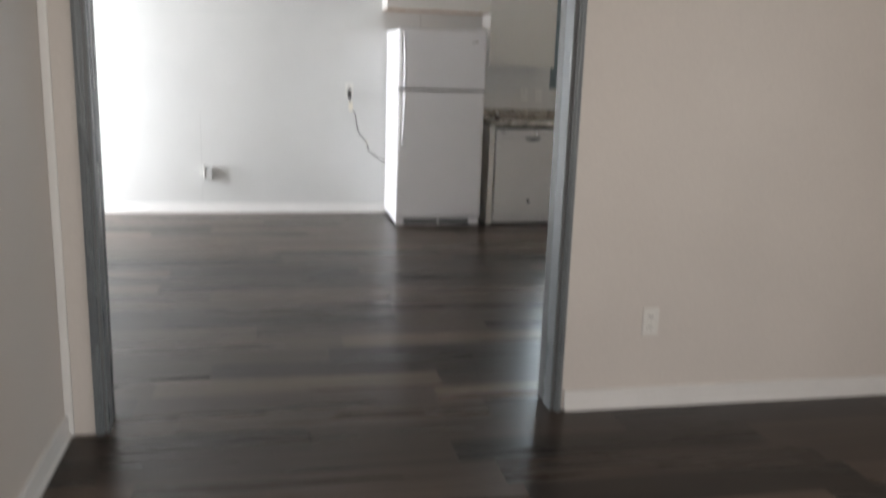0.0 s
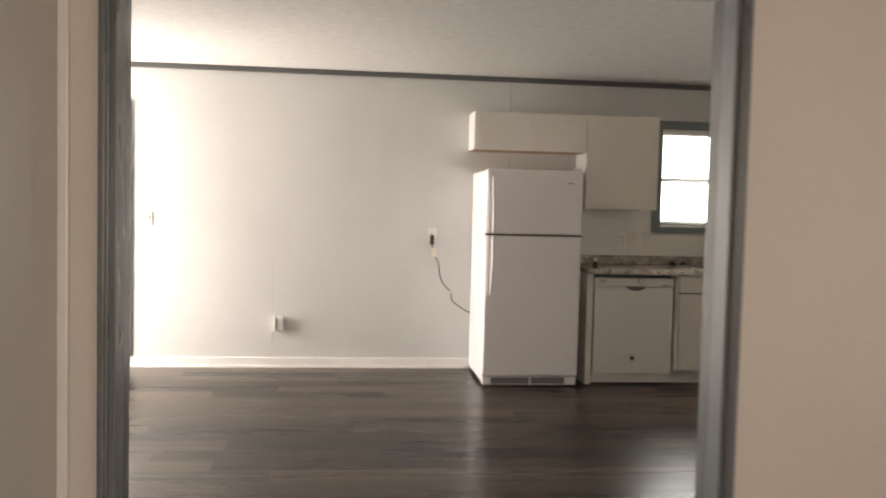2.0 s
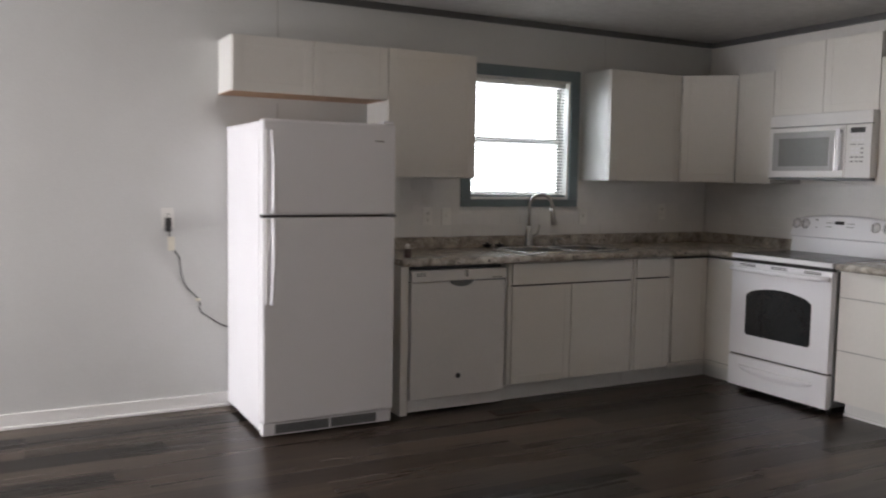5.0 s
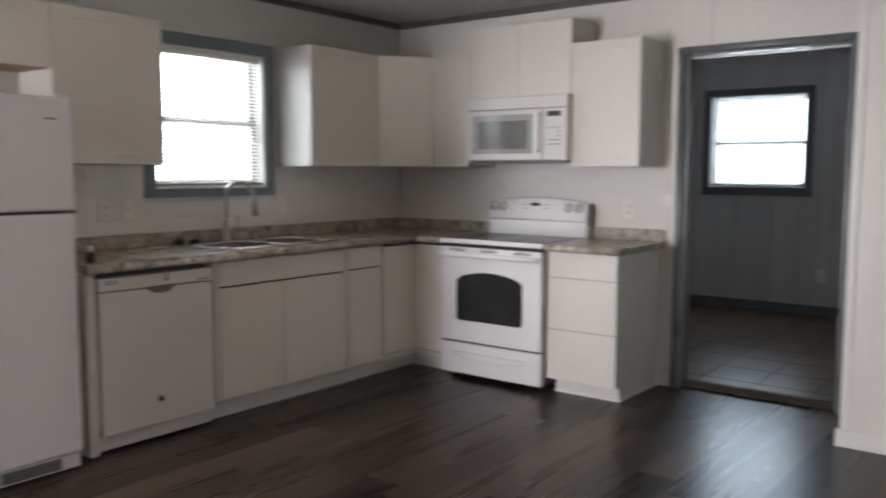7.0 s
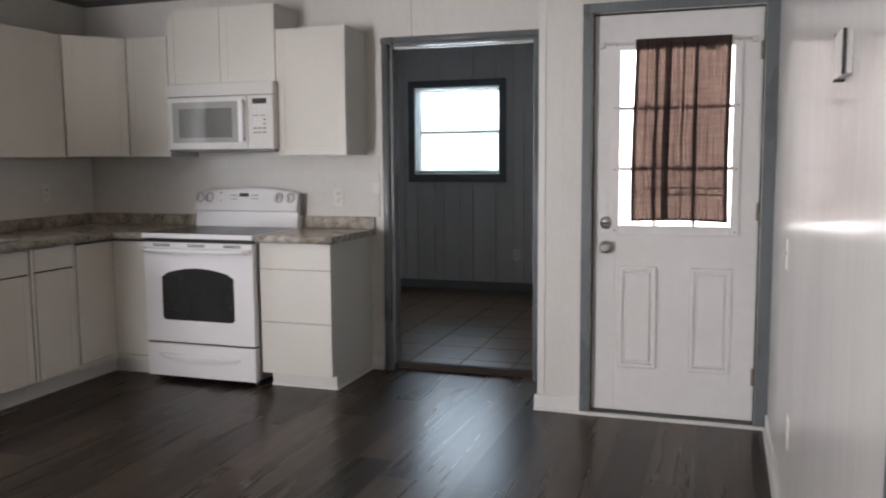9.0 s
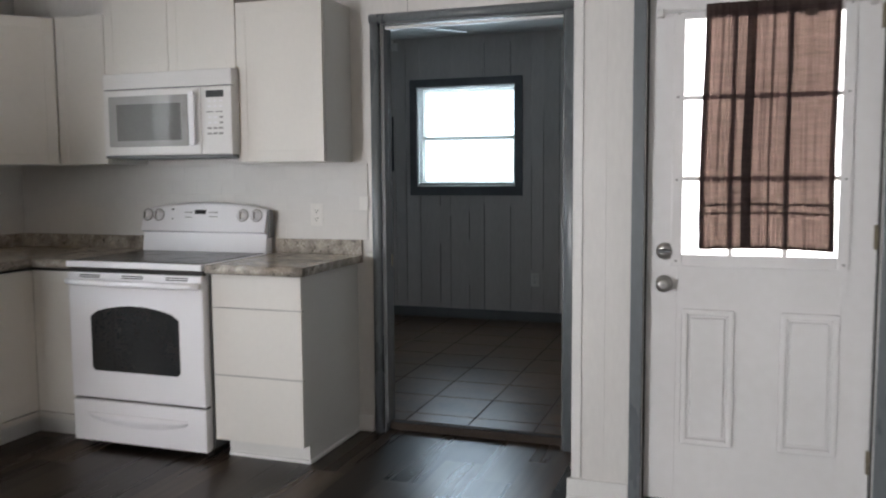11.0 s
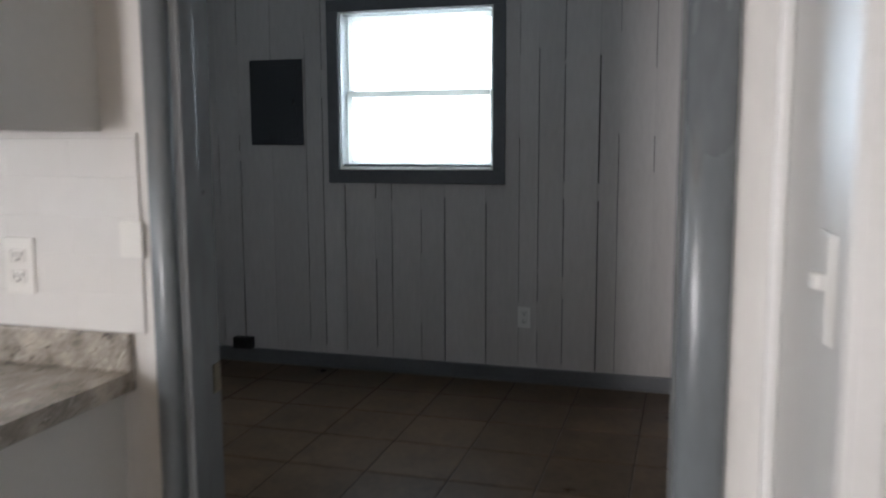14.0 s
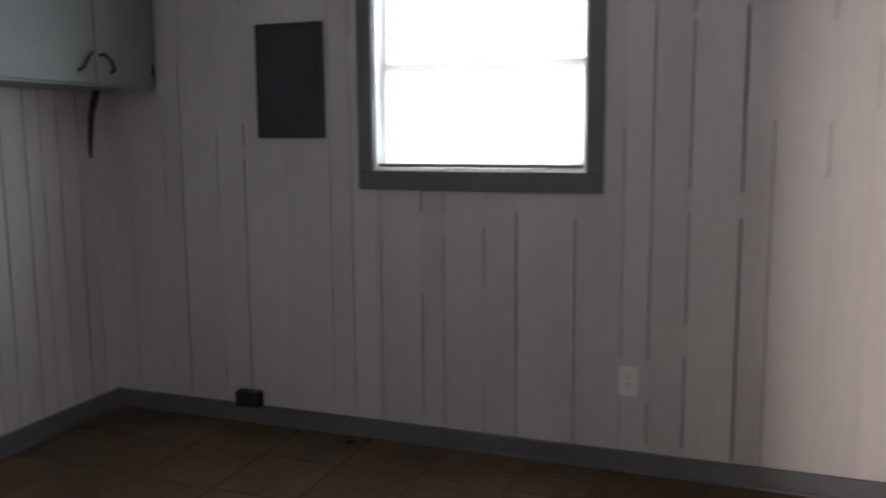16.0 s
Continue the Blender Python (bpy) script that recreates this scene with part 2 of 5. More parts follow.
def cuboid(bm, x0, x1, y0, y1, z0, z1, bevel=0.0, segs=2):
    v = [bm.verts.new((x, y, z)) for x in (x0, x1) for y in (y0, y1) for z in (z0, z1)]
    fs = [bm.faces.new([v[i] for i in q]) for q in ((0, 1, 3, 2), (4, 6, 7, 5), (0, 4, 5, 1), (2, 3, 7, 6), (0, 2, 6, 4), (1, 5, 7, 3))]
    if bevel:
        es = list({e for f in fs for e in f.edges})
        bmesh.ops.bevel(bm, geom=es, offset=bevel, segments=segs, affect="EDGES", profile=0.6)
    return bm


def box(x0, x1, y0, y1, z0, z1, bevel=0.0, segs=2):
    return cuboid(bmesh.new(), min(x0, x1), max(x0, x1), min(y0, y1), max(y0, y1), z0, z1, bevel, segs)


def onface(face, u0, u1, w0, w1, z0, z1):
    """Box limits on a wall: u along it, w into the wall (negative: into the room)."""
    axis, plane, out = face
    a, b = sorted((plane + out * w0, plane + out * w1))
    return (a, b, u0, u1, z0, z1) if axis == "x" else (u0, u1, a, b, z0, z1)


def fbox(face, u0, u1, w0, w1, z0, z1, bevel=0.0, segs=2):
    return box(*onface(face, u0, u1, w0, w1, z0, z1), bevel, segs)


def fput(bm, face, u0, u1, w0, w1, z0, z1, bevel=0.0, segs=2):
    a = onface(face, u0, u1, w0, w1, z0, z1)
    return cuboid(bm, min(a[0], a[1]), max(a[0], a[1]), min(a[2], a[3]), max(a[2], a[3]), a[4], a[5], bevel, segs)


def fpt(face, u, w, z):
    axis, plane, out = face
    return Vector((plane + out * w, u, z)) if axis == "x" else Vector((u, plane + out * w, z))


FW, FS, FD, FL = ("y", WY, 1), ("x", SX, 1), ("x", DX, 1), ("x", LX, 1)
FR, FN, FRET = ("y", RY, -1), ("y", NY, 1), ("y", RETY, -1)
FLR, FLL = ("y", LY0, -1), ("y", LY1, 1)


def tube(points, radius, sides=10, taper=None):
    """A round bar along a line of points."""
    bm, rings = bmesh.new(), []
    pts = [Vector(p) for p in points]
    side = None
    for i, p in enumerate(pts):
        d = (pts[min(i + 1, len(pts) - 1)] - pts[max(i - 1, 0)]).normalized()
        if side is None:
            side = d.orthogonal().normalized()
        side = (side - d * side.dot(d)).normalized()
        up = d.cross(side)
        r = radius * (taper[i] if taper else 1)
        rings.append([bm.verts.new(p + r * (math.cos(a) * side + math.sin(a) * up)) for a in (2 * math.pi * k / sides for k in range(sides))])
    for a, b in zip(rings, rings[1:]):
        for k in range(sides):
            bm.faces.new((a[k], a[(k + 1) % sides], b[(k + 1) % sides], b[k]))
    bm.faces.new(rings[0][::-1])
    bm.faces.new(rings[-1])
    for f in bm.faces:
        f.smooth = True
    return bm


def turned(profile, centre, axis=(0, 0, 1), sides=24):
    """A body of revolution: (radius, height) pairs round an axis through centre."""
    bm, rings = bmesh.new(), []
    q = Vector((0, 0, 1)).rotation_difference(Vector(axis))
    for r, h in profile:
        rings.append([bm.verts.new(Vector(centre) + q @ Vector((r * math.cos(a), r * math.sin(a), h))) for a in (2 * math.pi * k / sides for k in range(sides))])
    for a, b in zip(rings, rings[1:]):
        for k in range(sides):
            bm.faces.new((a[k], a[(k + 1) % sides], b[(k + 1) % sides], b[k]))
    bm.faces.new(rings[0][::-1])
    bm.faces.new(rings[-1])
    for f in bm.faces:
        f.smooth = len(f.verts) == 4
    return bm


def finish(name, bm, mat, base):
    bmesh.ops.recalc_face_normals(bm, faces=bm.faces)
    bm.transform(Matrix.Translation(-base))
    me = bpy.data.meshes.new(name)
    bm.to_mesh(me)
    bm.free()
    me.materials.append(mat)
    return new(name, me)


def thing(name, base, label, category, group="", kind=""):
    ob = tagged(new(name), label, category, group, kind)
    ob.location = base
    ob.empty_display_size = 0.05
    BASE[ob] = Vector(base)
    return ob


def part(name, bm, mat, parent, label=""):
    ob = finish(name, bm, mat, BASE[parent])
    ob.parent = parent
    BASE[ob] = BASE[parent]
    return tagged(ob, label)


def solid(name, bm, mat, label, category, kind="", group=""):
    """A thing of one mesh, its origin at its base."""
    lo = [min(v.co[i] for v in bm.verts) for i in range(3)]
    hi = [max(v.co[i] for v in bm.verts) for i in range(3)]
    base = Vector(((lo[0] + hi[0]) / 2, (lo[1] + hi[1]) / 2, lo[2]))
    ob = finish(name, bm, mat, base)
    ob.location = base
    BASE[ob] = base
    return tagged(ob, label, category, group, kind)


def structure(name, bm, mat, label, category):
    return solid(name, bm, mat, label, category, "structure")


def wall(face, depth, u0, u1, z0, z1, holes=()):
    """A wall of true thickness with openings that go through it."""
    bm = bmesh.new()
    cuts = sorted({u0, u1, *[h[0] for h in holes], *[h[1] for h in holes]})
    for a, b in zip(cuts, cuts[1:]):
        z = z0
        for h in sorted((h for h in holes if h[0] <= a and h[1] >= b), key=lambda h: h[2]):
            if h[2] > z:
                fput(bm, face, a, b, 0, depth, z, h[2])
            z = h[3]
        if z < z1:
            fput(bm, face, a, b, 0, depth, z, z1)
    return bm


def frame_bars(face, u0, u1, z0, z1, width, w0, w1, sides="ltrb", bevel=0.004, foot=0.0):
    """Four bars round an opening, butted end to end; yields (name, bmesh)."""
    out = []
    if "l" in sides:
        out.append(fbox(face, u0 - width, u0, w0, w1, z0, z1, bevel))
    if "r" in sides:
        out.append(fbox(face, u1, u1 + width, w0, w1, z0, z1, bevel))
    if "t" in sides:
        out.append(fbox(face, u0 - width, u1 + width, w0, w1, z1, z1 + width, bevel))
    if "b" in sides:
        out.append(fbox(face, u0 - width, u1 + width, w0, w1, z0 - width - foot, z0, bevel))
    return out


# ---- large structure ----
KWIN = (2.985, 3.80, 1.236, 2.072)
LWIN = (5.421, 6.287, 1.203, 2.048)
structure("wall_north", wall(FW, 0.14, KX - 0.14, 5.30, 0, CEIL, [KWIN, (-2.30, -1.48, 0, 2.098)]), WALL, "light grey painted wallboard wall of the kitchen", "wall")
structure("wall_stove", wall(FS, 0.085, RETY, WY, 0, CEIL, [(4.438, 5.365, 0, 2.055)]), PANEL_SOFT, "off-white painted wall behind the stove with a cased opening", "wall")
structure("wall_return", box(DX + 0.14, SX + 0.085, 4.12, RETY, 0, CEIL), PANEL_SOFT, "short off-white return wall beside the laundry opening", "wall")
structure("wall_back_door", wall(FD, 0.14, RY, RETY, 0, CEIL, [(3.20, 4.02, 0, 2.07)]), PANEL_SOFT, "off-white panelled wall round the back door", "wall")
structure("wall_divider", wall(FN, RY - NY, KX, 4.71, 0, CEIL, [(-0.311, 1.432, 0, 2.018)]), NEARWALL, "warm off-white wall with a wide cased opening", "wall")
# The opening is assumed and unglazed, cut only to let the west fill in.
structure("wall_west", wall(("x", KX, -1), 0.14, RY, WY, 0, CEIL, [(6.74, 7.60, 0.05, 2.05)]), WALL, "light grey wall at the far end with an unseen opening added for light", "wall")
structure("wall_front_left", box(-0.60, -0.44, -2.5, NY, 0, CEIL), NEARWALL, "warm off-white side wall of the front room", "wall")
# Holes in these two unseen walls are assumed, made for the front-room fills.
structure("wall_front_back", wall(("y", -2.5, -1), 0.14, -0.6, 3.74, 0, CEIL, [(-0.3, 1.7, 0.6, 2.1)]), NEARWALL, "warm off-white back wall of the front room", "wall")
structure("wall_front_right", wall(("x", 3.6, 1), 0.14, -2.5, NY, 0, CEIL, [(-0.45, 1.05, 0.65, 2.1)]), NEARWALL, "warm off-white side wall of the front room", "wall")
structure("wall_laundry_end", wall(("x", LX + 0.014, 1), 0.13, LY0 - 0.15, LY1 + 0.15, 0, LCEIL, [LWIN]), GROOVE, "dark backing of the laundry board wall", "wall")
structure("wall_laundry_left", box(SX + 0.085, LX + 0.014, LY1 + 0.014, LY1 + 0.15, 0, LCEIL), GROOVE, "dark backing of the laundry side wall", "wall")
structure("wall_laundry_right", box(SX + 0.085, LX + 0.014, LY0 - 0.13, LY0, 0, LCEIL), PANEL_SOFT, "off-white side wall of the laundry", "wall")
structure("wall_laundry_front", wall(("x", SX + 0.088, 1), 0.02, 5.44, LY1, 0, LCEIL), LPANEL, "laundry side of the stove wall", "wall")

structure("ceiling", box(KX - 0.14, SX + 0.085, NY + 0.08, WY + 0.14, CEIL, CEIL + 0.1), CEILING, "off-white textured kitchen ceiling", "ceiling")
structure("ceiling_front_room", box(-0.6, 3.74, -2.64, NY + 0.08, CEIL, CEIL + 0.1), CEILING, "off-white textured ceiling of the front room", "ceiling")
structure("ceiling_laundry", box(SX + 0.085, LX + 0.15, LY0 - 0.15, LY1 + 0.15, LCEIL, LCEIL + 0.1), WALL, "dull grey laundry ceiling", "ceiling")
bm = box(KX - 0.14, SX + 0.05, NY + 0.05, WY + 0.14, -0.1, -0.006)
cuboid(bm, -0.6, 3.74, -2.64, NY + 0.05, -0.1, -0.006)
FLOOR = structure("floor", bm, SUBFLOOR, "dark grey-brown wood-look vinyl plank floor", "floor")
LFLOORS = structure("floor_laundry", box(SX + 0.05, LX + 0.15, LY0 - 0.13, LY1 + 0.15, -0.1, LFLOOR - 0.003), FGROUT, "beige-brown ceramic tile floor of the laundry", "floor")
LSLOPE = -0.0138        # the laundry floor falls towards the kitchen
LFLOORS.rotation_euler = (0, LSLOPE, 0)
structure("ground", box(-60, 60, -60, 60, -0.5, -0.3), material("dry_grass_ground", (0.16, 0.15, 0.09), 0.9, var=0.3), "dry grass ground outside", "ground")

# crown, baseboards, casings
for nm, b in (("crown_north", fbox(FW, KX, SX - 0.03, -0.03, 0, CEIL - 0.042, CEIL, 0.008)), ("crown_stove", fbox(FS, RETY, WY, -0.03, 0, CEIL - 0.042, CEIL, 0.008)),
              ("crown_back_door", fbox(FD, RY + 0.03, RETY, -0.03, 0, CEIL - 0.042, CEIL, 0.008)), ("crown_divider", fbox(FR, KX, DX, -0.03, 0, CEIL - 0.042, CEIL, 0.008))):
    structure(nm, b, DARKTRIM, "thin dark grey crown moulding", "moulding")


def baseboard(name, face, u0, u1, h=0.085, t=0.014, mat=WHITE, z0=0.0, label="white painted baseboard"):
    bm = bmesh.new()
    fput(bm, face, u0, u1, -t, 0, z0, z0 + h, 0.004)
    fput(bm, face, u0, u1, -t - 0.010, -t, z0, z0 + 0.018, 0.004)
    return structure(name, bm, mat, label, "baseboard")


baseboard("baseboard_north", FW, -1.422, 1.36)
baseboard("baseboard_stove", FS, 5.416, 5.50)
baseboard("baseboard_back_door", FD, 4.068, RETY + 0.024)
baseboard("baseboard_return", FRET, DX + 0.0, SX - 0.03)
baseboard("baseboard_divider", FR, 1.49, DX - 0.03)
baseboard("baseboard_divider_front", FN, 1.47, 3.6)
baseboard("baseboard_front_left", ("x", -0.44, -1), -2.5, NY)
baseboard("baseboard_laundry_end", FL, LY0, LY1, 0.084, 0.02, LTRIM, LFLOOR + 0.012, "dark grey painted baseboard")
for skirt in (baseboard("baseboard_laundry_left", FLL, SX + 0.16, LX - 0.02, 0.088, 0.02, LTRIM, LFLOOR, "dark grey painted baseboard"),
              baseboard("baseboard_laundry_right", FLR, SX + 0.2, LX - 0.02, 0.088, 0.02, LTRIM, LFLOOR, "dark grey painted baseboard")):
    skirt.rotation_euler = (0, LSLOPE, 0)


def moulded(face, u0, u1, z0, z1, w0, bulge, upright=True):
    """A rounded casing strip: a flat back with a full round front."""
    bm = bmesh.new()
    steps, rows = 10, []
    for i in range(steps + 1):
        a = math.pi * i / steps
        s = 0.5 - 0.5 * math.cos(a)
        d = w0 - bulge * (0.25 + 0.75 * math.sin(a) ** 0.7)
        if upright:
            rows.append([bm.verts.new(fpt(face, u0 + (u1 - u0) * s, d, z)) for z in (z0, z1)])
        else:
            rows.append([bm.verts.new(fpt(face, u, d, z0 + (z1 - z0) * s)) for u in (u0, u1)])
    if upright:
        rows.insert(0, [bm.verts.new(fpt(face, u0, w0, z)) for z in (z0, z1)])
        rows.append([bm.verts.new(fpt(face, u1, w0, z)) for z in (z0, z1)])
    else:
        rows.insert(0, [bm.verts.new(fpt(face, u, w0, z0)) for u in (u0, u1)])
        rows.append([bm.verts.new(fpt(face, u, w0, z1)) for u in (u0, u1)])
    for a, b in zip(rows, rows[1:]):
        bm.faces.new((a[0], a[1], b[1], b[0])).smooth = True
    bm.faces.new((rows[0][0], rows[0][1], rows[-1][1], rows[-1][0]))
    bm.faces.new([r[0] for r in rows])
    bm.faces.new([r[1] for r in rows][::-1])
    return bm


def cased(name, face, back, u0, u1, z1, width, mat, label, depth, zb=0.0, rounded=False, both=True, rightw=None):
    """Casing on both faces and the lining of an opening."""
    t = thing(name, fpt(face, (u0 + u1) / 2, 0, 0), label, "door casing", kind="structure")
    rw = rightw or width
    for f in ((face, back) if both else (face,)):
        if rounded and f is face:
            part("casing", moulded(f, u0 - width, u0 + 0.004, zb, z1, 0, 0.03), mat, t)
            part("casing", moulded(f, u1 - 0.004, u1 + rw, zb, z1, 0, 0.03), mat, t)
            part("head_casing", moulded(f, u0 - width, u1 + rw, z1 - 0.004, z1 + min(width, rw) * 0.95, 0, 0.03, False), mat, t)
        else:
            for a, b in ((u0 - width, u0 + 0.003), (u1 - 0.003, u1 + rw)):
                bm = fbox(f, a, b, -0.014, 0, zb, z1, 0.003)
                fput(bm, f, a + (b - a) * 0.3, b - (b - a) * 0.3, -0.021, -0.014, zb, z1, 0.003)
                part("casing", bm, mat, t)
            bm = fbox(f, u0 - width, u1 + rw, -0.014, 0, z1, z1 + width, 0.003)
            fput(bm, f, u0 - width * 0.7, u1 + rw * 0.7, -0.021, -0.014, z1 + width * 0.3, z1 + width * 0.7, 0.003)
            part("head_casing", bm, mat, t)
    part("jamb", fbox(face, u0, u0 + 0.012, 0, depth, zb, z1 - 0.012), GREYWORN, t)
    part("jamb", fbox(face, u1 - 0.012, u1, 0, depth, zb, z1 - 0.012), GREYWORN, t)
    part("head_jamb", fbox(face, u0, u1, 0, depth, z1 - 0.012, z1), mat, t)
    return t


FO = cased("trim_front_opening", FN, FR, -0.311, 1.432, 2.018, 0.026, GREY, "dark grey gloss casing of the wide opening", RY - NY)
for a, b in ((-0.299, -0.292), (1.413, 1.420)):
    part("stop", fbox(FN, a, b, 0.0, 0.086, 0.0, 2.006, 0.002), GREY, FO)
LO = cased("trim_laundry_opening", FS, ("x", SX + 0.108, -1), 4.438, 5.365, 2.055, 0.076, GREY, "rounded dark grey casing of the laundry opening", 0.120, rounded=True, both=False, rightw=0.044)
part("head_stop", fbox(FS, 4.457, 5.353, 0.02, 0.05, 2.026, 2.040, 0.003), WHITE, LO, "white painted strip under the head")
part("stop", fbox(FS, 5.341, 5.353, 0.0, 0.052, 0.045, 2.040, 0.003), GREYWORN, LO)
part("strike_plate", fbox(FS, 5.350, 5.3535, 0.092, 0.116, 0.845, 0.905, 0.001), BRASS, LO, "worn brass strike plate")
part("screw_hole", fbox(FS, 5.3515, 5.3535, 0.078, 0.086, 1.252, 1.260, 0.001), PLATEDARK, LO)
structure("threshold", fbox(FS, 4.457, 5.353, 0.05, 0.095, 0, LFLOOR - 0.020, 0.006), THRESH, "dark brown wooden threshold step", "threshold")
structure("trim_corner_front", box(-0.44, -0.410, NY - 0.016, NY, 0, CEIL, 0.006), WHITE, "white corner moulding strip", "moulding")
structure("trim_corner_return", box(SX - 0.022, SX, RETY, RETY + 0.022, 0.09, CEIL - 0.045, 0.008), WHITE, "white inside-corner moulding strip", "moulding")
bm = box(DX - 0.006, DX + 0.012, RETY, RETY + 0.007, 0.09, CEIL - 0.045, 0.002)
structure("trim_corner_edge", cuboid(bm, DX - 0.008, DX - 0.0005, RETY - 0.032, RETY, 0.09, CEIL - 0.045, 0.002), WHITE, "white outside-corner moulding strip", "moulding")


# ---- windows ----
def window(name, face, hole, trim, label, tr_mat, slats_down, sash):
    u0, u1, z0, z1 = hole
    t = thing(name, fpt(face, (u0 + u1) / 2, 0, z0), label, "window", kind="structure")
    tw = trim
    for bm in frame_bars(face, u0, u1, z0, z1, tw, -0.018, 0.0, foot=0.011 if slats_down is None else -0.024):
        part("window_frame", bm, tr_mat, t)
    for bm in (fbox(face, u0, u0 + 0.012, 0, 0.13, z0, z1), fbox(face, u1 - 0.012, u1, 0, 0.13, z0, z1), fbox(face, u0 + 0.012, u1 - 0.012, 0, 0.13, z1 - 0.012, z1)):
        part("reveal", bm, sash, t)
    part("window_sill", fbox(face, u0 + 0.012, u1 - 0.012, -0.022, 0.13, z0, z0 + 0.016, 0.004), sash, t)
    # Added strip in the trim colour, drawing the dark shadow line above the sill.
    part("sill_stop", fbox(face, u0 + 0.012, u1 - 0.012, 0.012, 0.024, z0 + 0.016, z0 + 0.030, 0.003), tr_mat, t)
    mid = (z0 + z1) / 2 - 0.012
    for nm, w, za, zb in (("lower_sash", 0.085, z0 + 0.016, mid + 0.017), ("upper_sash", 0.108, mid - 0.017, z1 - 0.012)):
        s = part(nm, fbox(face, u0 + 0.012, u0 + 0.042, w, w + 0.022, za, zb, 0.003), sash, t)
        part("stile", fbox(face, u1 - 0.042, u1 - 0.012, w, w + 0.022, za, zb, 0.003), sash, s)
        lo, hi = (0.032, 0.034) if nm == "lower_sash" else (0.034, 0.032)
        part("rail", fbox(face, u0 + 0.042, u1 - 0.042, w, w + 0.022, za, za + lo, 0.003), sash, s)
        part("rail", fbox(face, u0 + 0.042, u1 - 0.042, w, w + 0.022, zb - hi, zb, 0.003), sash, s)
        g = part("pane", fbox(face, u0 + 0.042, u1 - 0.042, w + 0.009, w + 0.012, za + lo, zb - hi), GLASS, s)
        g.visible_shadow = False
    if slats_down is None:
        return t
    b = thing("window_blind", fpt(face, (u0 + u1) / 2, 0.05, z0 + 0.02), "white horizontal mini blind hanging inside the window", "blind")
    part("head_rail", fbox(face, u0 + 0.02, u1 - 0.02, 0.03, 0.06, z1 - 0.045, z1 - 0.014, 0.003), SASH, b)
    z, first = z1 - 0.06, None
    while z > z0 + slats_down:
        if first is None:
            bm = bmesh.new()
            rows = []
            for i in range(5):
                s = i / 4 - 0.5
                rows.append([bm.verts.new(fpt(face, u, 0.045 + 0.024 * s, z + 0.009 * s + 0.002 * (1 - 4 * s * s))) for u in (u0 + 0.022, u1 - 0.022)])
            for p, q in zip(rows, rows[1:]):
                bm.faces.new((p[0], p[1], q[1], q[0])).smooth = True
            first = part("slat", bm, SLAT, b)
            top = z
        else:
            o = new("slat", first.data)
            o.parent = b
            o.location = (0, 0, z - top)
        z -= 0.022
    part("bottom_rail", fbox(face, u0 + 0.022, u1 - 0.022, 0.034, 0.056, z0 + slats_down - 0.02, z0 + slats_down - 0.004, 0.003), SASH, b)
    for u in (u0 + 0.14, u1 - 0.14):
        part("ladder_cord", fbox(face, u, u + 0.002, 0.0325, 0.034, z0 + slats_down - 0.01, z1 - 0.045), SASH, b)
    return t


def outside(name, face, hole, tint=(1.0, 1.0, 1.0), glow=3.2):
    """Overcast brightness beyond a pane: a plain pale backdrop."""
    u0, u1, z0, z1 = hole
    return structure(name, fbox(face, u0 - 1.7, u1 + 1.2, 0.62, 0.63, z0 - 0.8, z1 + 0.8), glowing(name, tint, glow), "blown-out daylight beyond the window", "backdrop")


outside("backdrop_kitchen", FW, KWIN, (0.90, 0.96, 1.0), 6.5)
outside("backdrop_laundry", FL, LWIN, (0.74, 0.89, 1.0), 4.0)
outside("backdrop_side_door", FW, (-2.2, -1.5, 0.9, 2.0))
structure("backdrop_back_door", box(DX + 0.40, DX + 0.41, 3.16, 4.08, 0.5, 2.3), glowing("backdrop_door_glow", (1.0, 1.0, 1.0), 3.0), "blown-out daylight beyond the back door", "backdrop")
window("window_1", FW, KWIN, 0.075, "double-hung kitchen window in slate-grey casing, blown out by daylight", BLUETRIM, 0.04, SASH)
window("window_2", FL, LWIN, 0.064, "double-hung laundry window in dark grey casing, blown out by daylight", LTRIM, None, SASHLIT)


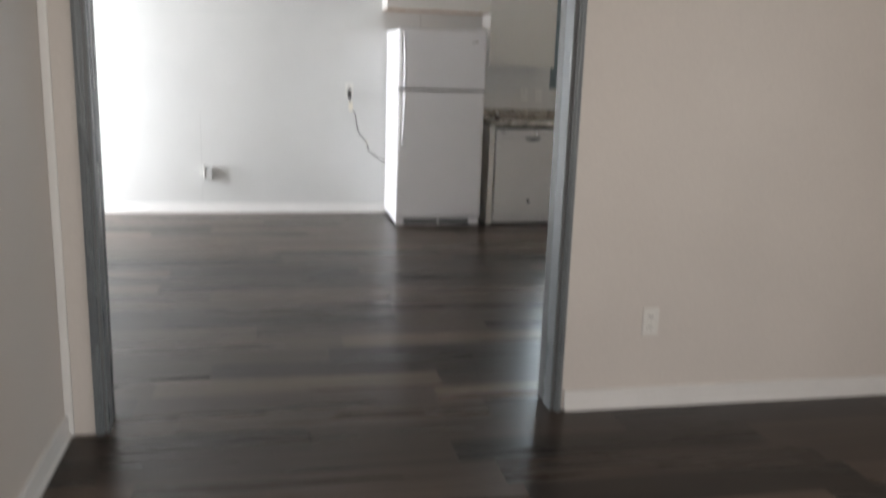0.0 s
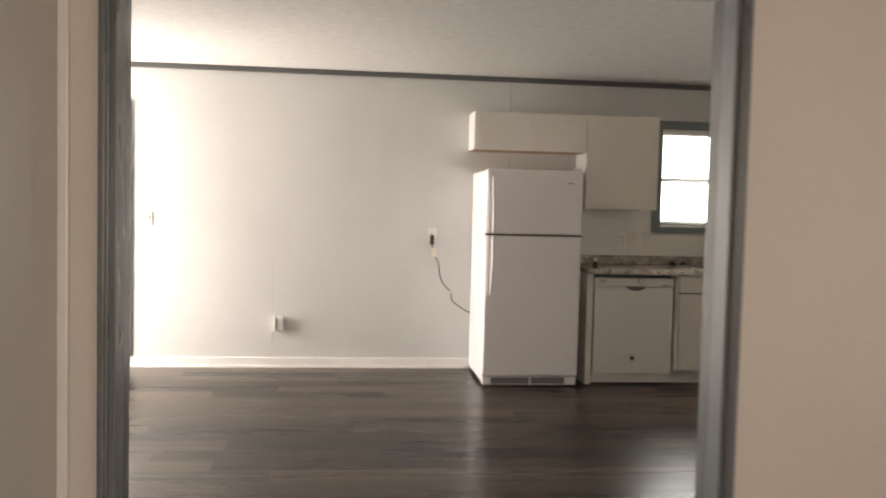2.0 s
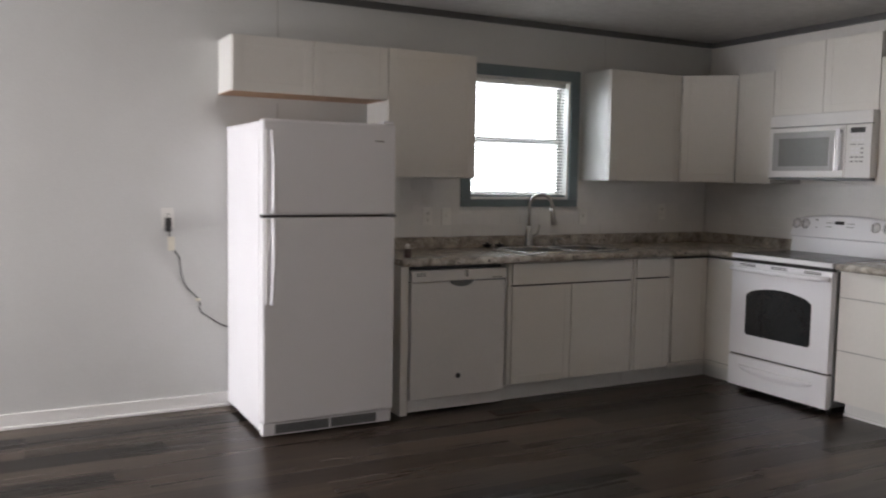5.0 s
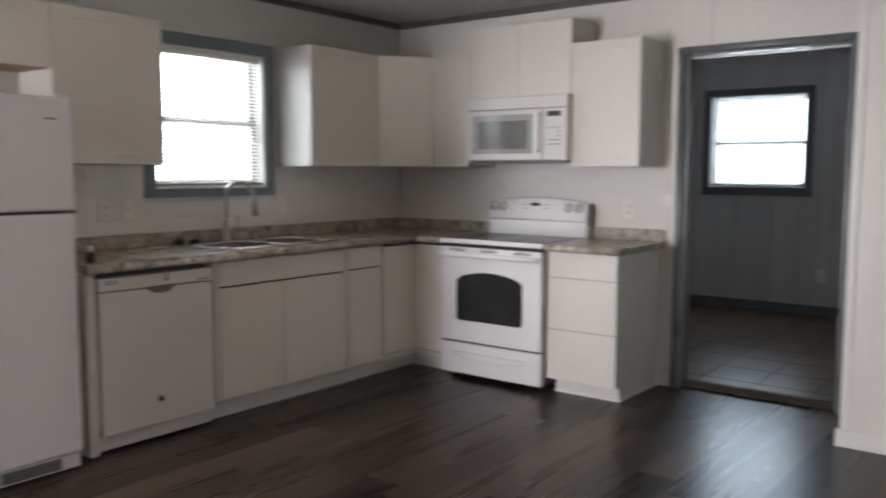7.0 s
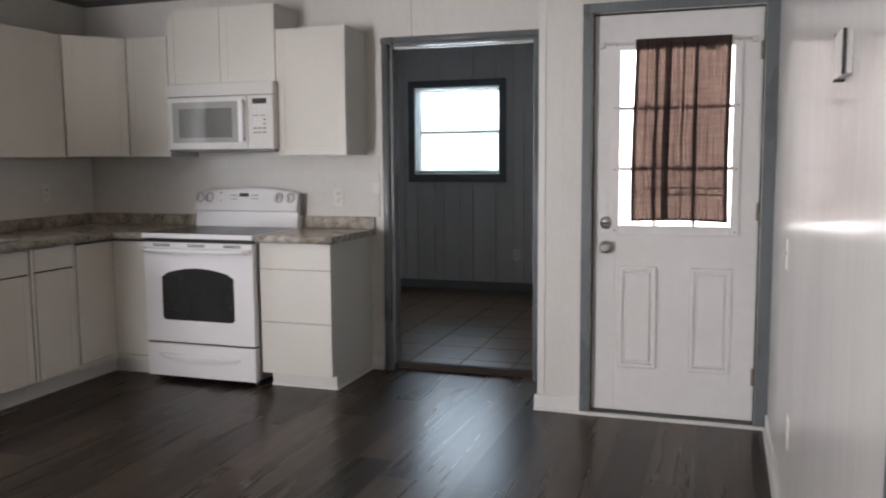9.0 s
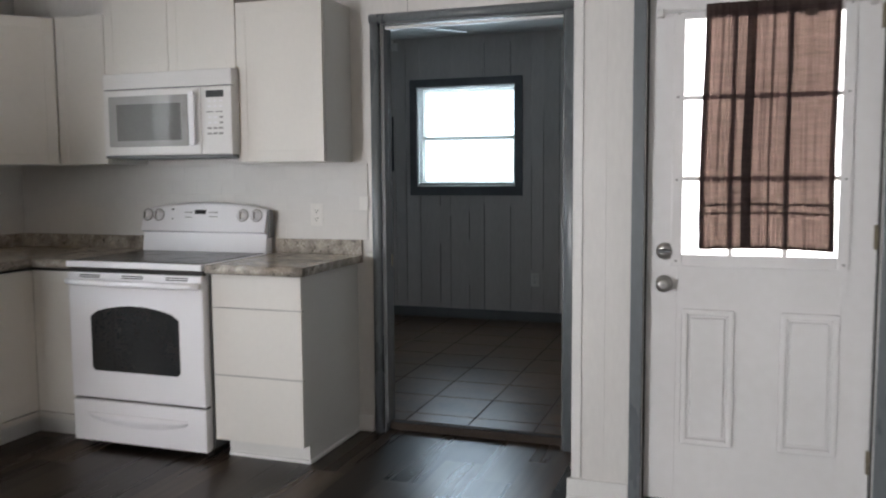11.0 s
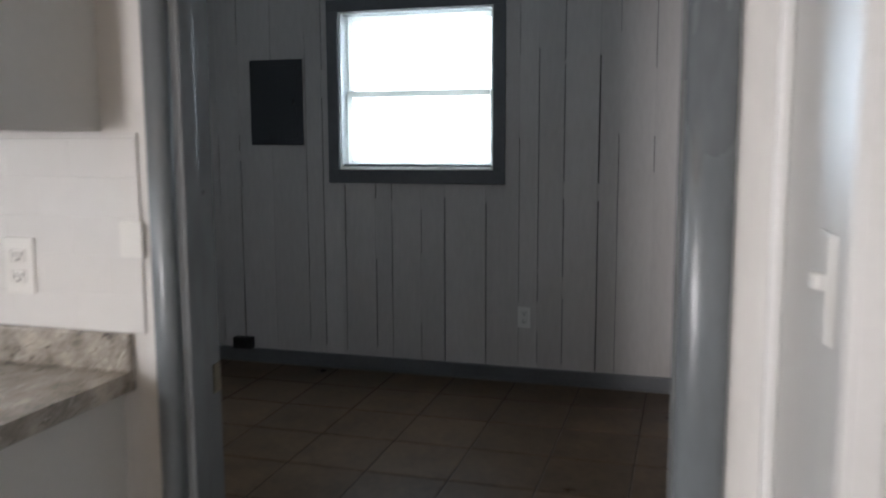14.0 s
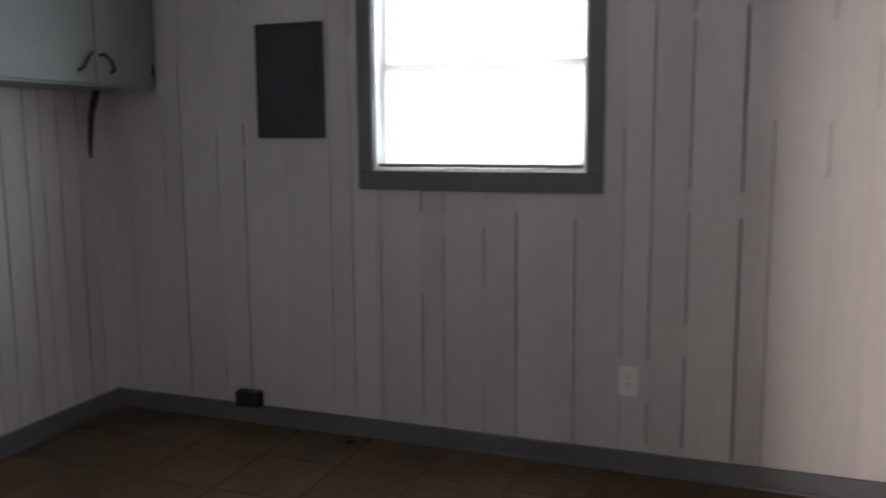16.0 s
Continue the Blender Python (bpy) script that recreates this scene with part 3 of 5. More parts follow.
# ---- doors ----
def half_glazed_door(name, face, u0, u1, z1, w, knob_side, label, hinge=True):
    """Steel entry door: nine-pane upper light, two raised panels below."""
    t = thing(name, fpt(face, (u0 + u1) / 2, w, 0.02), label, "door", kind="structure")
    g0, g1, gz0, gz1 = u0 + 0.115, u1 - 0.115, 0.985, 1.90
    th = 0.04
    body = fbox(face, u0, g0, w, w + th, 0.022, z1, 0.002)
    fput(body, face, g1, u1, w, w + th, 0.022, z1, 0.002)
    fput(body, face, g0, g1, w, w + th, 0.022, gz0, 0.0)
    fput(body, face, g0, g1, w, w + th, gz1, z1, 0.0)
    slab = part("slab", body, DOORPAINT, t)
    for a, b, c, d in ((g0 - 0.025, g0 + 0.016, gz0 - 0.03, gz1 + 0.03), (g1 - 0.016, g1 + 0.025, gz0 - 0.03, gz1 + 0.03)):
        part("light_frame", fbox(face, a, b, w - 0.014, w, c, d, 0.004), DOORPAINT, slab)
    for c, d in ((gz0 - 0.03, gz0 + 0.016), (gz1 - 0.016, gz1 + 0.03)):
        part("light_frame", fbox(face, g0 + 0.016, g1 - 0.016, w - 0.014, w, c, d, 0.004), DOORPAINT, slab)
    pane = part("pane", fbox(face, g0, g1, w + 0.018, w + 0.022, gz0, gz1), GLASS, slab)
    pane.visible_shadow = False
    for k in (1, 2):
        u, z = g0 + (g1 - g0) * k / 3, gz0 + (gz1 - gz0) * k / 3
        part("muntin", fbox(face, u - 0.009, u + 0.009, w + 0.004, w + 0.017, gz0, gz1, 0.003), DOORPAINT, slab)
        part("muntin", fbox(face, g0, g1, w + 0.006, w + 0.016, z - 0.009, z + 0.009, 0.003), DOORPAINT, slab)
    bmd = bmesh.new()
    for k in range(4):
        for u in (g0 - 0.006, g1 + 0.006):
            z = gz0 - 0.01 + (gz1 - gz0 + 0.02) * k / 3
            fput(bmd, face, u - 0.004, u + 0.004, w - 0.0155, w - 0.0135, z - 0.004, z + 0.004)
    part("screw_plugs", bmd, GREYPRINT, slab)
    mid = (u0 + u1) / 2
    for a, b in ((u0 + 0.112, mid - 0.088), (mid + 0.074, u1 - 0.135)):
        rim = fbox(face, a, a + 0.024, w - 0.0085, w, 0.255, 0.79, 0.0075, 3)
        fput(rim, face, b - 0.024, b, w - 0.0085, w, 0.255, 0.79, 0.0075, 3)
        fput(rim, face, a + 0.018, b - 0.018, w - 0.0083, w, 0.255, 0.279, 0.0075, 3)
        fput(rim, face, a + 0.018, b - 0.018, w - 0.0083, w, 0.766, 0.79, 0.0075, 3)
        pn = part("panel_moulding", rim, DOORPAINT, slab)
        part("raised_field", fbox(face, a + 0.034, b - 0.034, w - 0.0075, w, 0.289, 0.756, 0.007, 3), DOORPAINT, pn)
    k = u1 - 0.068 if knob_side > 0 else u0 + 0.068
    out = (fpt(face, k, -1, 0) - fpt(face, k, 0, 0))
    kb = part("knob", turned([(0.033, 0), (0.033, 0.006), (0.014, 0.010), (0.012, 0.028), (0.022, 0.036), (0.029, 0.048), (0.027, 0.060), (0.014, 0.066)], fpt(face, k, w, 0.885), out), NICKEL, t, "brushed nickel door knob")
    part("keyway", turned([(0.008, 0), (0.008, 0.002)], fpt(face, k, w - 0.066, 0.885), out, 10), GREYPRINT, kb)
    db = part("deadbolt", turned([(0.033, 0), (0.033, 0.008), (0.029, 0.014), (0.010, 0.015)], fpt(face, k, w, 1.012), out), NICKEL, t, "brushed nickel deadbolt")
    part("thumb_turn", fbox(face, k - 0.025, k + 0.022, w - 0.032, w - 0.014, 1.005, 1.020, 0.005), GRILLE, db, "dark thumb turn")
    if hinge:
        h = u0 if knob_side > 0 else u1
        for z in (0.20, 1.03, 1.81):
            hg = part("hinge", tube([fpt(face, h, w - 0.006, z + 0.004), fpt(face, h, w - 0.006, z + 0.092)], 0.0062), BRASS, t, "worn brass hinge")
            part("leaf", fbox(face, h - 0.010, h + 0.012, w - 0.003, w - 0.001, z + 0.004, z + 0.092), BRASS, hg)
    return t


def door_casing(name, face, u0, u1, z1, width, mat, label, depth, rw=None):
    t = thing(name, fpt(face, (u0 + u1) / 2, 0, 0), label, "door casing", kind="structure")
    part("casing", fbox(face, u0 - (rw or width), u0, -0.014, 0, 0, z1, 0.003), mat, t)
    part("casing", fbox(face, u1, u1 + width, -0.014, 0, 0, z1, 0.003), mat, t)
    part("head_casing", fbox(face, u0 - (rw or width), u1 + width, -0.014, 0, z1, z1 + width, 0.003), mat, t)
    part("weatherstrip", fbox(face, u0, u0 + 0.006, 0.03, depth, 0.02, z1), DARKGAP, t)
    part("weatherstrip", fbox(face, u1 - 0.006, u1, 0.03, depth, 0.02, z1), DARKGAP, t)
    part("weatherstrip", fbox(face, u0 + 0.006, u1 - 0.006, 0.03, depth, z1 - 0.006, z1), DARKGAP, t)
    part("sill", fbox(face, u0 - 0.05, u1 + 0.05, -0.03, 0.0, 0, 0.016, 0.004), WHITE, t, "white painted sill strip")
    part("weatherstrip", fbox(face, u0 + 0.006, u1 - 0.006, 0.0, depth, 0.0, 0.018), BLACK, t)
    return t


half_glazed_door("door_1", FD, 3.207, 4.013, 2.062, 0.05, 1, "white half-glazed back door, closed, scuffed at the bottom")
door_casing("trim_back_door", FD, 3.20, 4.02, 2.07, 0.047, GREY, "flat dark grey casing of the back door", 0.14, 0.062)
half_glazed_door("door_2", FW, -2.293, -1.487, 2.091, 0.03, -1, "white half-glazed side door, closed, washed out by daylight", False)
door_casing("trim_side_door", FW, -2.30, -1.48, 2.098, 0.058, GREY, "flat grey casing of the side door", 0.14)


def curtain_rod(face, u0, u1, z, w):
    t = thing("curtain_rod", fpt(face, (u0 + u1) / 2, w, z), "thin white curtain rod across the door light", "curtain rod")
    part("rod", tube([fpt(face, u0, w - 0.02, z), fpt(face, u1, w - 0.02, z)], 0.006), WHITE, t)
    for u in (u0 + 0.012, u1 - 0.012):
        part("bracket", fbox(face, u - 0.012, u + 0.012, w - 0.028, w, z - 0.018, z + 0.012, 0.004), WHITE, t)
    return t


curtain_rod(FD, 3.235, 3.985, 1.915, 0.05)
rod2 = curtain_rod(FW, -2.21, -1.53, 1.916, 0.03)
rod2["label"] = "bare metal curtain rod across the side door"


def curtain(face, u0, u1, z0, z1, w):
    """Sheer panel gathered in soft folds, with one deep gather and stitched hems."""
    t = thing("curtain", fpt(face, (u0 + u1) / 2, w, z0), "dark brown sheer curtain panel on the back door", "curtain")
    cols, rws = 190, 26

    def depth(s, v):
        loose = 0.35 + 0.65 * (1 - v)
        fold = 0.009 * math.sin(s * 37 + 1.3 * math.sin(6 * s) + 0.5 * v) + 0.005 * math.sin(s * 71 + 2.6 * v) + 0.003 * math.sin(s * 133 - 3 * v)
        deep = sum(g * math.exp(-((s - c - lean * v) / wd) ** 2) for c, g, wd, lean in ((0.645, 0.013, 0.018, 0.0), (0.755, 0.010, 0.014, -0.02), (0.80, 0.008, 0.014, 0.03), (0.48, 0.009, 0.013, 0.01)))
        return w - 0.03 - (fold * loose + deep)

    def side(s, v):
        pull = sum(g * math.exp(-((s - c) / 0.05) ** 2) * math.sin((s - c) * 80) for c, g in ((0.645, 0.011), (0.715, 0.008), (0.48, 0.006)))
        return u0 + (u1 - u0) * (s + 0.03 * (1 - v) * (s - 0.4)) + pull * 0.6 + 0.004 * math.sin(v * 5)

    bm = bmesh.new()
    grid = []
    for r in range(rws + 1):
        v = r / rws
        z = z0 + (z1 - z0) * v + 0
        grid.append([bm.verts.new(fpt(face, side(c / cols, v), depth(c / cols, v), z + 0.008 * (1 - v) * math.sin(c / cols * 3.1))) for c in range(cols + 1)])
    for a, b in zip(grid, grid[1:]):
        for c in range(cols):
            bm.faces.new((a[c], a[c + 1], b[c + 1], b[c])).smooth = True
    part("panel", bm, CLOTH, t)

    def band(name, va, vb, off, mat, sa=0.0, sb=1.0):
        bm = bmesh.new()
        g = []
        steps = max(2, round((vb - va) * 26))
        for v in [va + (vb - va) * k / steps for k in range(steps + 1)]:
            z = z0 + (z1 - z0) * v
            row = []
            for c in range(cols + 1):
                s = sa + (sb - sa) * c / cols
                row.append(bm.verts.new(fpt(face, side(s, v), depth(s, v) - off, z + 0.008 * (1 - v) * math.sin(s * 3.1))))
            g.append(row)
        for a, b in zip(g, g[1:]):
            for c in range(cols):
                bm.faces.new((a[c], a[c + 1], b[c + 1], b[c])).smooth = True
        part(name, bm, mat, t)

    band("hem", 0.0, 0.014, 0.0015, HEM)
    band("rod_pocket", 0.972, 1.0, 0.0015, HEM)
    band("stripe", 0.143, 0.153, 0.0015, HEM)
    band("stripe", 0.178, 0.188, 0.0015, HEM)
    band("side_hem", 0.014, 0.955, 0.0012, CLOTH, 0.0, 0.045)
    band("side_hem", 0.014, 0.955, 0.0012, CLOTH, 0.955, 1.0)
    # gathers where the cloth lies doubled: (bottom, top, edge, edge, layer)
    for va, vb, sa, sb, off in ((0.014, 0.972, 0.618, 0.668, 0.0025), (0.014, 0.66, 0.612, 0.682, 0.004), (0.014, 0.70, 0.622, 0.672, 0.0055), (0.014, 0.972, 0.745, 0.772, 0.0025), (0.014, 0.50, 0.742, 0.785, 0.004),
                                (0.014, 0.972, 0.86, 0.868, 0.0025), (0.014, 0.972, 0.475, 0.486, 0.0025), (0.014, 0.972, 0.545, 0.552, 0.0025), (0.014, 0.972, 0.335, 0.372, 0.0025), (0.40, 0.972, 0.345, 0.365, 0.004), (0.014, 0.972, 0.21, 0.216, 0.0025)):
        band("fold", va, vb, off, CLOTH, sa, sb)
    band("care_tag", 0.925, 0.955, 0.003, HEM, 0.17, 0.26)


curtain(FD, 3.355, 3.812, 1.022, 1.934, 0.05)


# ---- refrigerator ----
def refrigerator():
    x0, x1, yf, yb, h, split = 1.346, 2.092, 6.905, 7.645, 1.66, 1.163
    t = thing("refrigerator", ((x0 + x1) / 2, (yf + yb) / 2, 0), "white top-freezer refrigerator, closed, beside the counter", "refrigerator")
    part("body", box(x0 + 0.004, x1 - 0.004, yf + 0.075, yb, 0.03, h - 0.012, 0.006), APPL, t)
    part("gasket", box(x0 + 0.015, x1 - 0.015, yf + 0.062, yf + 0.076, 0.09, h - 0.02), DARKGAP, t)
    fz = part("freezer_door", box(x0, x1, yf, yf + 0.064, split + 0.006, h, 0.022, 5), APPL, t)
    dr = part("fridge_door", box(x0, x1, yf, yf + 0.064, 0.082, split - 0.006, 0.022, 5), APPL, t)
    part("door_gap", box(x0 + 0.008, x1 - 0.008, yf + 0.02, yf + 0.07, split - 0.008, split + 0.008), DARKGAP, t)
    for door, za, zb, flip in ((fz, 1.178, 1.60, 1), (dr, 0.71, 1.148, -1)):
        pts, tp = [], []
        for i in range(13):
            s = i / 12
            v = s if flip > 0 else 1 - s
            bow = 0.052 * math.sin(math.pi * min(1, 0.16 + 0.84 * (1 - s))) ** 0.8
            pts.append((x0 + 0.046 + 0.016 * (1 - s), yf - max(0.004, 0.72 * bow), za + (zb - za) * v))
            tp.append(1.25 - 0.55 * s)
        part("handle", tube(pts, 0.012, 10, tp), APPL, door, "white bowed plastic handle")
        part("handle_edge", box(x0 + 0.020, x0 + 0.034, yf - 0.006, yf + 0.004, za, zb, 0.004), APPL2, door)
    part("badge", box(x1 - 0.125, x1 - 0.072, yf - 0.002, yf + 0.002, 1.560, 1.568), GREYPRINT, fz, "small grey maker's badge bar")
    part("hinge_cap", box(x1 - 0.075, x1 - 0.012, yf + 0.01, yf + 0.09, h, h + 0.016, 0.005), APPL, t)
    part("hinge", box(x1 - 0.05, x1 + 0.006, yf + 0.002, yf + 0.03, split - 0.006, split + 0.006, 0.002), GRILLE, t)
    kick = part("kick_plate", box(x0 + 0.008, x1 - 0.008, yf + 0.02, yf + 0.08, 0.012, 0.078, 0.004), APPL, t)
    for a, b in ((x0 + 0.075, x0 + 0.37), (x0 + 0.385, x1 - 0.10)):
        g = part("grille", box(a, b, yf + 0.014, yf + 0.022, 0.022, 0.07), GRILLE, kick, "dark slotted floor grille")
        bm = bmesh.new()
        for i in range(5):
            cuboid(bm, a, b, yf + 0.010, yf + 0.016, 0.026 + 0.0085 * i, 0.0288 + 0.0085 * i)
        part("grille_slats", bm, GRILLE, kick)
    for x in (x0 + 0.05, x1 - 0.05):
        for y in (yf + 0.10, yb - 0.06):
            part("foot", turned([(0.016, 0), (0.016, 0.02), (0.008, 0.032)], (x, y, 0), sides=12), BLACK, t)
    return t


refrigerator()


def wall_plate(face, u, z, kind="outlet", group="", label="", w=0.07, h=0.115):
    t = thing("wall_" + kind, fpt(face, u, 0, z - h / 2), label or "white duplex outlet plate on the wall", "outlet" if kind == "outlet" else "switch", group)
    p = part("plate", fbox(face, u - w / 2, u + w / 2, -0.006, 0, z - h / 2, z + h / 2, 0.003), PLATE, t)
    if kind == "outlet":
        for dz in (-0.021, 0.021):
            s = part("socket", fbox(face, u - 0.017, u + 0.017, -0.0085, -0.005, z + dz - 0.014, z + dz + 0.014, 0.004), PLATE, p)
            bm = fbox(face, u - 0.008, u - 0.0055, -0.0092, -0.008, z + dz - 0.004, z + dz + 0.007)
            fput(bm, face, u + 0.0055, u + 0.008, -0.0092, -0.008, z + dz - 0.004, z + dz + 0.007)
            fput(bm, face, u - 0.003, u + 0.003, -0.0092, -0.008, z + dz - 0.011, z + dz - 0.006)
            part("slots", bm, PLATEDARK, s)
    else:
        n = 0 if w < 0.06 else max(1, round(w / 0.06))
        for i in range(n):
            c = u + (i - (n - 1) / 2) * 0.046
            part("toggle", fbox(face, c - 0.005, c + 0.005, -0.018, -0.005, z - 0.004, z + 0.014, 0.002), PLATE, p)
    return t


FWT, FST = ("y", WY - 0.008, 1), ("x", SX - 0.008, 1)
wall_plate(FW, 1.015, 1.122, label="white outlet plate with the refrigerator plug in it")
wall_plate(FWT, 2.662, 1.123, group="outlets over the counter", label="off-white outlet plate on the tile splashback")
wall_plate(FWT, 2.803, 1.120, "switch", "switches over the counter", "off-white switch plate on the tile splashback")
wall_plate(FWT, 3.935, 1.114, "switch", "switches over the counter", "off-white switch plate beside the kitchen window")
wall_plate(FWT, 4.688, 1.144, group="outlets over the counter", label="off-white outlet plate near the counter corner")
wall_plate(FST, 5.72, 1.11, label="white outlet plate on the tile beside the stove")
wall_plate(FW, -1.318, 1.211, "switch", label="white double switch plate beside the side door", w=0.118, h=0.118)
wall_plate(FST, 5.455, 1.17, "switch", label="small white switch plate beside the laundry opening", w=0.05, h=0.07)
wall_plate(FN, 1.826, 0.37, label="white outlet plate low on the front-room wall")
wall_plate(FL, 5.25, 0.428, group="laundry outlets", label="white outlet plate on the laundry board wall")
wall_plate(FLR, 7.36, 0.435, group="laundry outlets", label="white outlet plate low on the laundry side wall")
wall_plate(FR, 3.28, 0.395, label="white outlet plate low on the glossy panel wall")
wall_plate(FR, 3.60, 0.98, "switch", label="white switch plate on the glossy panel wall")
wall_plate(FRET, 4.712, 1.205, "switch", label="white switch plate on the return wall")

# surface outlet box on the long wall, with the seam below it
t = thing("surface_outlet_box", (-0.24, WY, 0.306), "white surface-mounted outlet box low on the grey wall", "outlet box")
b1 = part("box", fbox(FW, -0.279, -0.262, -0.046, 0, 0.308, 0.424, 0.004), PLATE, t)
part("cover", fbox(FW, -0.262, -0.202, -0.040, 0, 0.310, 0.422, 0.005), WALL, t)
for u, za, zb in ((-0.294, 0.09, 0.9), (1.655, 2.14, 2.41), (4.10, 2.16, 2.41), (1.655, 1.66, 1.80)):
    structure("trim_panel_seam", fbox(FW, u - 0.0015, u + 0.0015, -0.0012, 0.0, za, zb), material("seam_line", (0.50, 0.50, 0.49), 0.6) if u != 1.655 else GREYPRINT, "thin vertical wallboard seam", "seam")

structure("trim_panel_seam", fbox(FS, 5.211, 5.214, -0.0012, 0.0, 2.10, 2.41), GREYPRINT, "thin vertical wallboard seam", "seam")

# refrigerator cord
t = thing("power_cord", (1.015, WY - 0.03, 0.62), "grey appliance cord with black plug and paper tag", "cord")
part("plug", fbox(FW, 0.998, 1.030, -0.048, -0.006, 1.045, 1.125, 0.009), BLACK, t, "black plug")
pts = [(1.015, WY - 0.038, 1.085), (1.017, WY - 0.036, 1.04), (1.024, WY - 0.030, 0.985), (1.048, WY - 0.020, 0.935), (1.074, WY - 0.015, 0.894), (1.086, WY - 0.013, 0.80), (1.112, WY - 0.013, 0.728),
       (1.166, WY - 0.013, 0.669), (1.188, WY - 0.013, 0.631), (1.193, WY - 0.013, 0.580), (1.245, WY - 0.013, 0.537), (1.313, WY - 0.014, 0.492), (1.40, WY - 0.02, 0.46)]
smooth = []
for i in range(len(pts) - 1):
    p0, p1, p2, p3 = (Vector(pts[max(0, min(len(pts) - 1, k))]) for k in (i - 1, i, i + 1, i + 2))
    for s in (0, 0.25, 0.5, 0.75):
        smooth.append(0.5 * (2 * p1 + (p2 - p0) * s + (2 * p0 - 5 * p1 + 4 * p2 - p3) * s * s + (3 * p1 - p0 - 3 * p2 + p3) * s ** 3))
part("cable", tube(smooth, 0.0052, 8), CORD, t)
part("tag", fbox(FW, 1.008, 1.046, -0.040, -0.036, 0.938, 1.018, 0.001), TAG, t, "folded cream paper tag")
part("cable_tie", fbox(FW, 1.164, 1.190, -0.022, -0.006, 0.640, 0.656, 0.002), TAG, t)


# ---- cabinets ----
def shaker(face, u0, u1, z0, z1, w, parent, name="door", rail=0.055):
    """Flat door with a shallow recessed field and softened edges."""
    g = 0.0016
    d = part(name, fbox(face, u0 + g, u1 - g, w, w + 0.018, z0 + g, z1 - g, 0.0025), CAB, parent)
    if u1 - u0 > 0.2 and z1 - z0 > 0.22:
        for a, b, c, e in ((u0 + g, u0 + rail, z0 + g, z1 - g), (u1 - rail, u1 - g, z0 + g, z1 - g), (u0 + rail, u1 - rail, z0 + g, z0 + rail), (u0 + rail, u1 - rail, z1 - rail, z1 - g)):
            part("rail", fbox(face, a, b, w - 0.0024, w, c, e, 0.0009, 1), CAB, d)
    return d


def upper(face, u0, u1, z0, z1, depth, doors, label, group="upper cabinets", under=CABSIDE):
    t = thing("wall_cabinet", fpt(face, (u0 + u1) / 2, -depth / 2, z0), label, "cabinet", group)
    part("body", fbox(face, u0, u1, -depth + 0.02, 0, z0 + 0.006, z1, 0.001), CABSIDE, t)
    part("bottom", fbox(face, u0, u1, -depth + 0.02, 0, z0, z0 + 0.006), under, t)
    for i in range(doors):
        a, b = u0 + (u1 - u0) * i / doors, u0 + (u1 - u0) * (i + 1) / doors
        shaker(face, a, b, z0, z1, -depth, t)
    return t


UD = WY - 7.335
upper(FW, 1.305, 2.230, 1.829, 2.135, UD, 2, "short white two-door cabinet over the refrigerator", under=WOOD)
upper(FW, 2.232, 2.838, 1.376, 2.137, UD, 1, "white single-door wall cabinet beside the window")
upper(FW, 3.908, 4.548, 1.376, 2.140, UD, 1, "white single-door wall cabinet over the counter")
SD = SX - 4.845
upper(FS, 5.52, 5.984, 1.376, 2.140, SD, 1, "white single-door wall cabinet beside the microwave")
upper(FS, 5.986, 6.762, 1.825, 2.295, SD, 2, "raised white two-door cabinet over the microwave")
upper(FS, 6.764, 7.075, 1.376, 2.140, SD, 1, "narrow white wall cabinet beside the microwave")

# diagonal corner cabinet
t = thing("corner_wall_cabinet", (5.0, 7.5, 1.376), "white diagonal corner wall cabinet", "cabinet", "upper cabinets")
bm = bmesh.new()
ring = [(4.552, WY), (SX, WY), (SX, 7.079), (4.862, 7.079), (4.552, 7.352)]
lo, hi = [bm.verts.new((x, y, 1.376)) for x, y in ring], [bm.verts.new((x, y, 2.14)) for x, y in ring]
bm.faces.new(lo[::-1]), bm.faces.new(hi)
for i in range(5):
    bm.faces.new((lo[i], lo[(i + 1) % 5], hi[(i + 1) % 5], hi[i]))
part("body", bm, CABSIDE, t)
a, b = Vector((4.555, 7.342, 0)), Vector((4.852, 7.081, 0))
d, n = (b - a).normalized(), Vector(((a - b).y, (b - a).x, 0)).normalized()
n = -n if n.x > 0 else n


def slab_between(a, b, n, z0, z1, th):
    bm = bmesh.new()
    q = [a, b, b + n * th, a + n * th]
    lo, hi = [bm.verts.new((p.x, p.y, z0)) for p in q], [bm.verts.new((p.x, p.y, z1)) for p in q]
    bm.faces.new(lo[::-1]), bm.faces.new(hi)
    for i in range(4):
        bm.faces.new((lo[i], lo[(i + 1) % 4], hi[(i + 1) % 4], hi[i]))
    bmesh.ops.bevel(bm, geom=list(bm.edges), offset=0.002, segments=1, affect="EDGES")
    return bm


dd = part("door", slab_between(a + d * 0.008, b - d * 0.008, n, 1.378, 2.138, 0.016), CAB, t)
L = (b - a).length
for s0, s1, za, zb in ((0.010, 0.062, 1.38, 2.136), (L - 0.062, L - 0.010, 1.38, 2.136), (0.062, L - 0.062, 1.38, 1.434), (0.062, L - 0.062, 2.082, 2.136)):
    part("rail", slab_between(a + d * s0 + n * 0.016, a + d * s1 + n * 0.016, n, za, zb, 0.004), CAB, dd)

BF, SF = 7.005, 4.545            # fronts of the base units


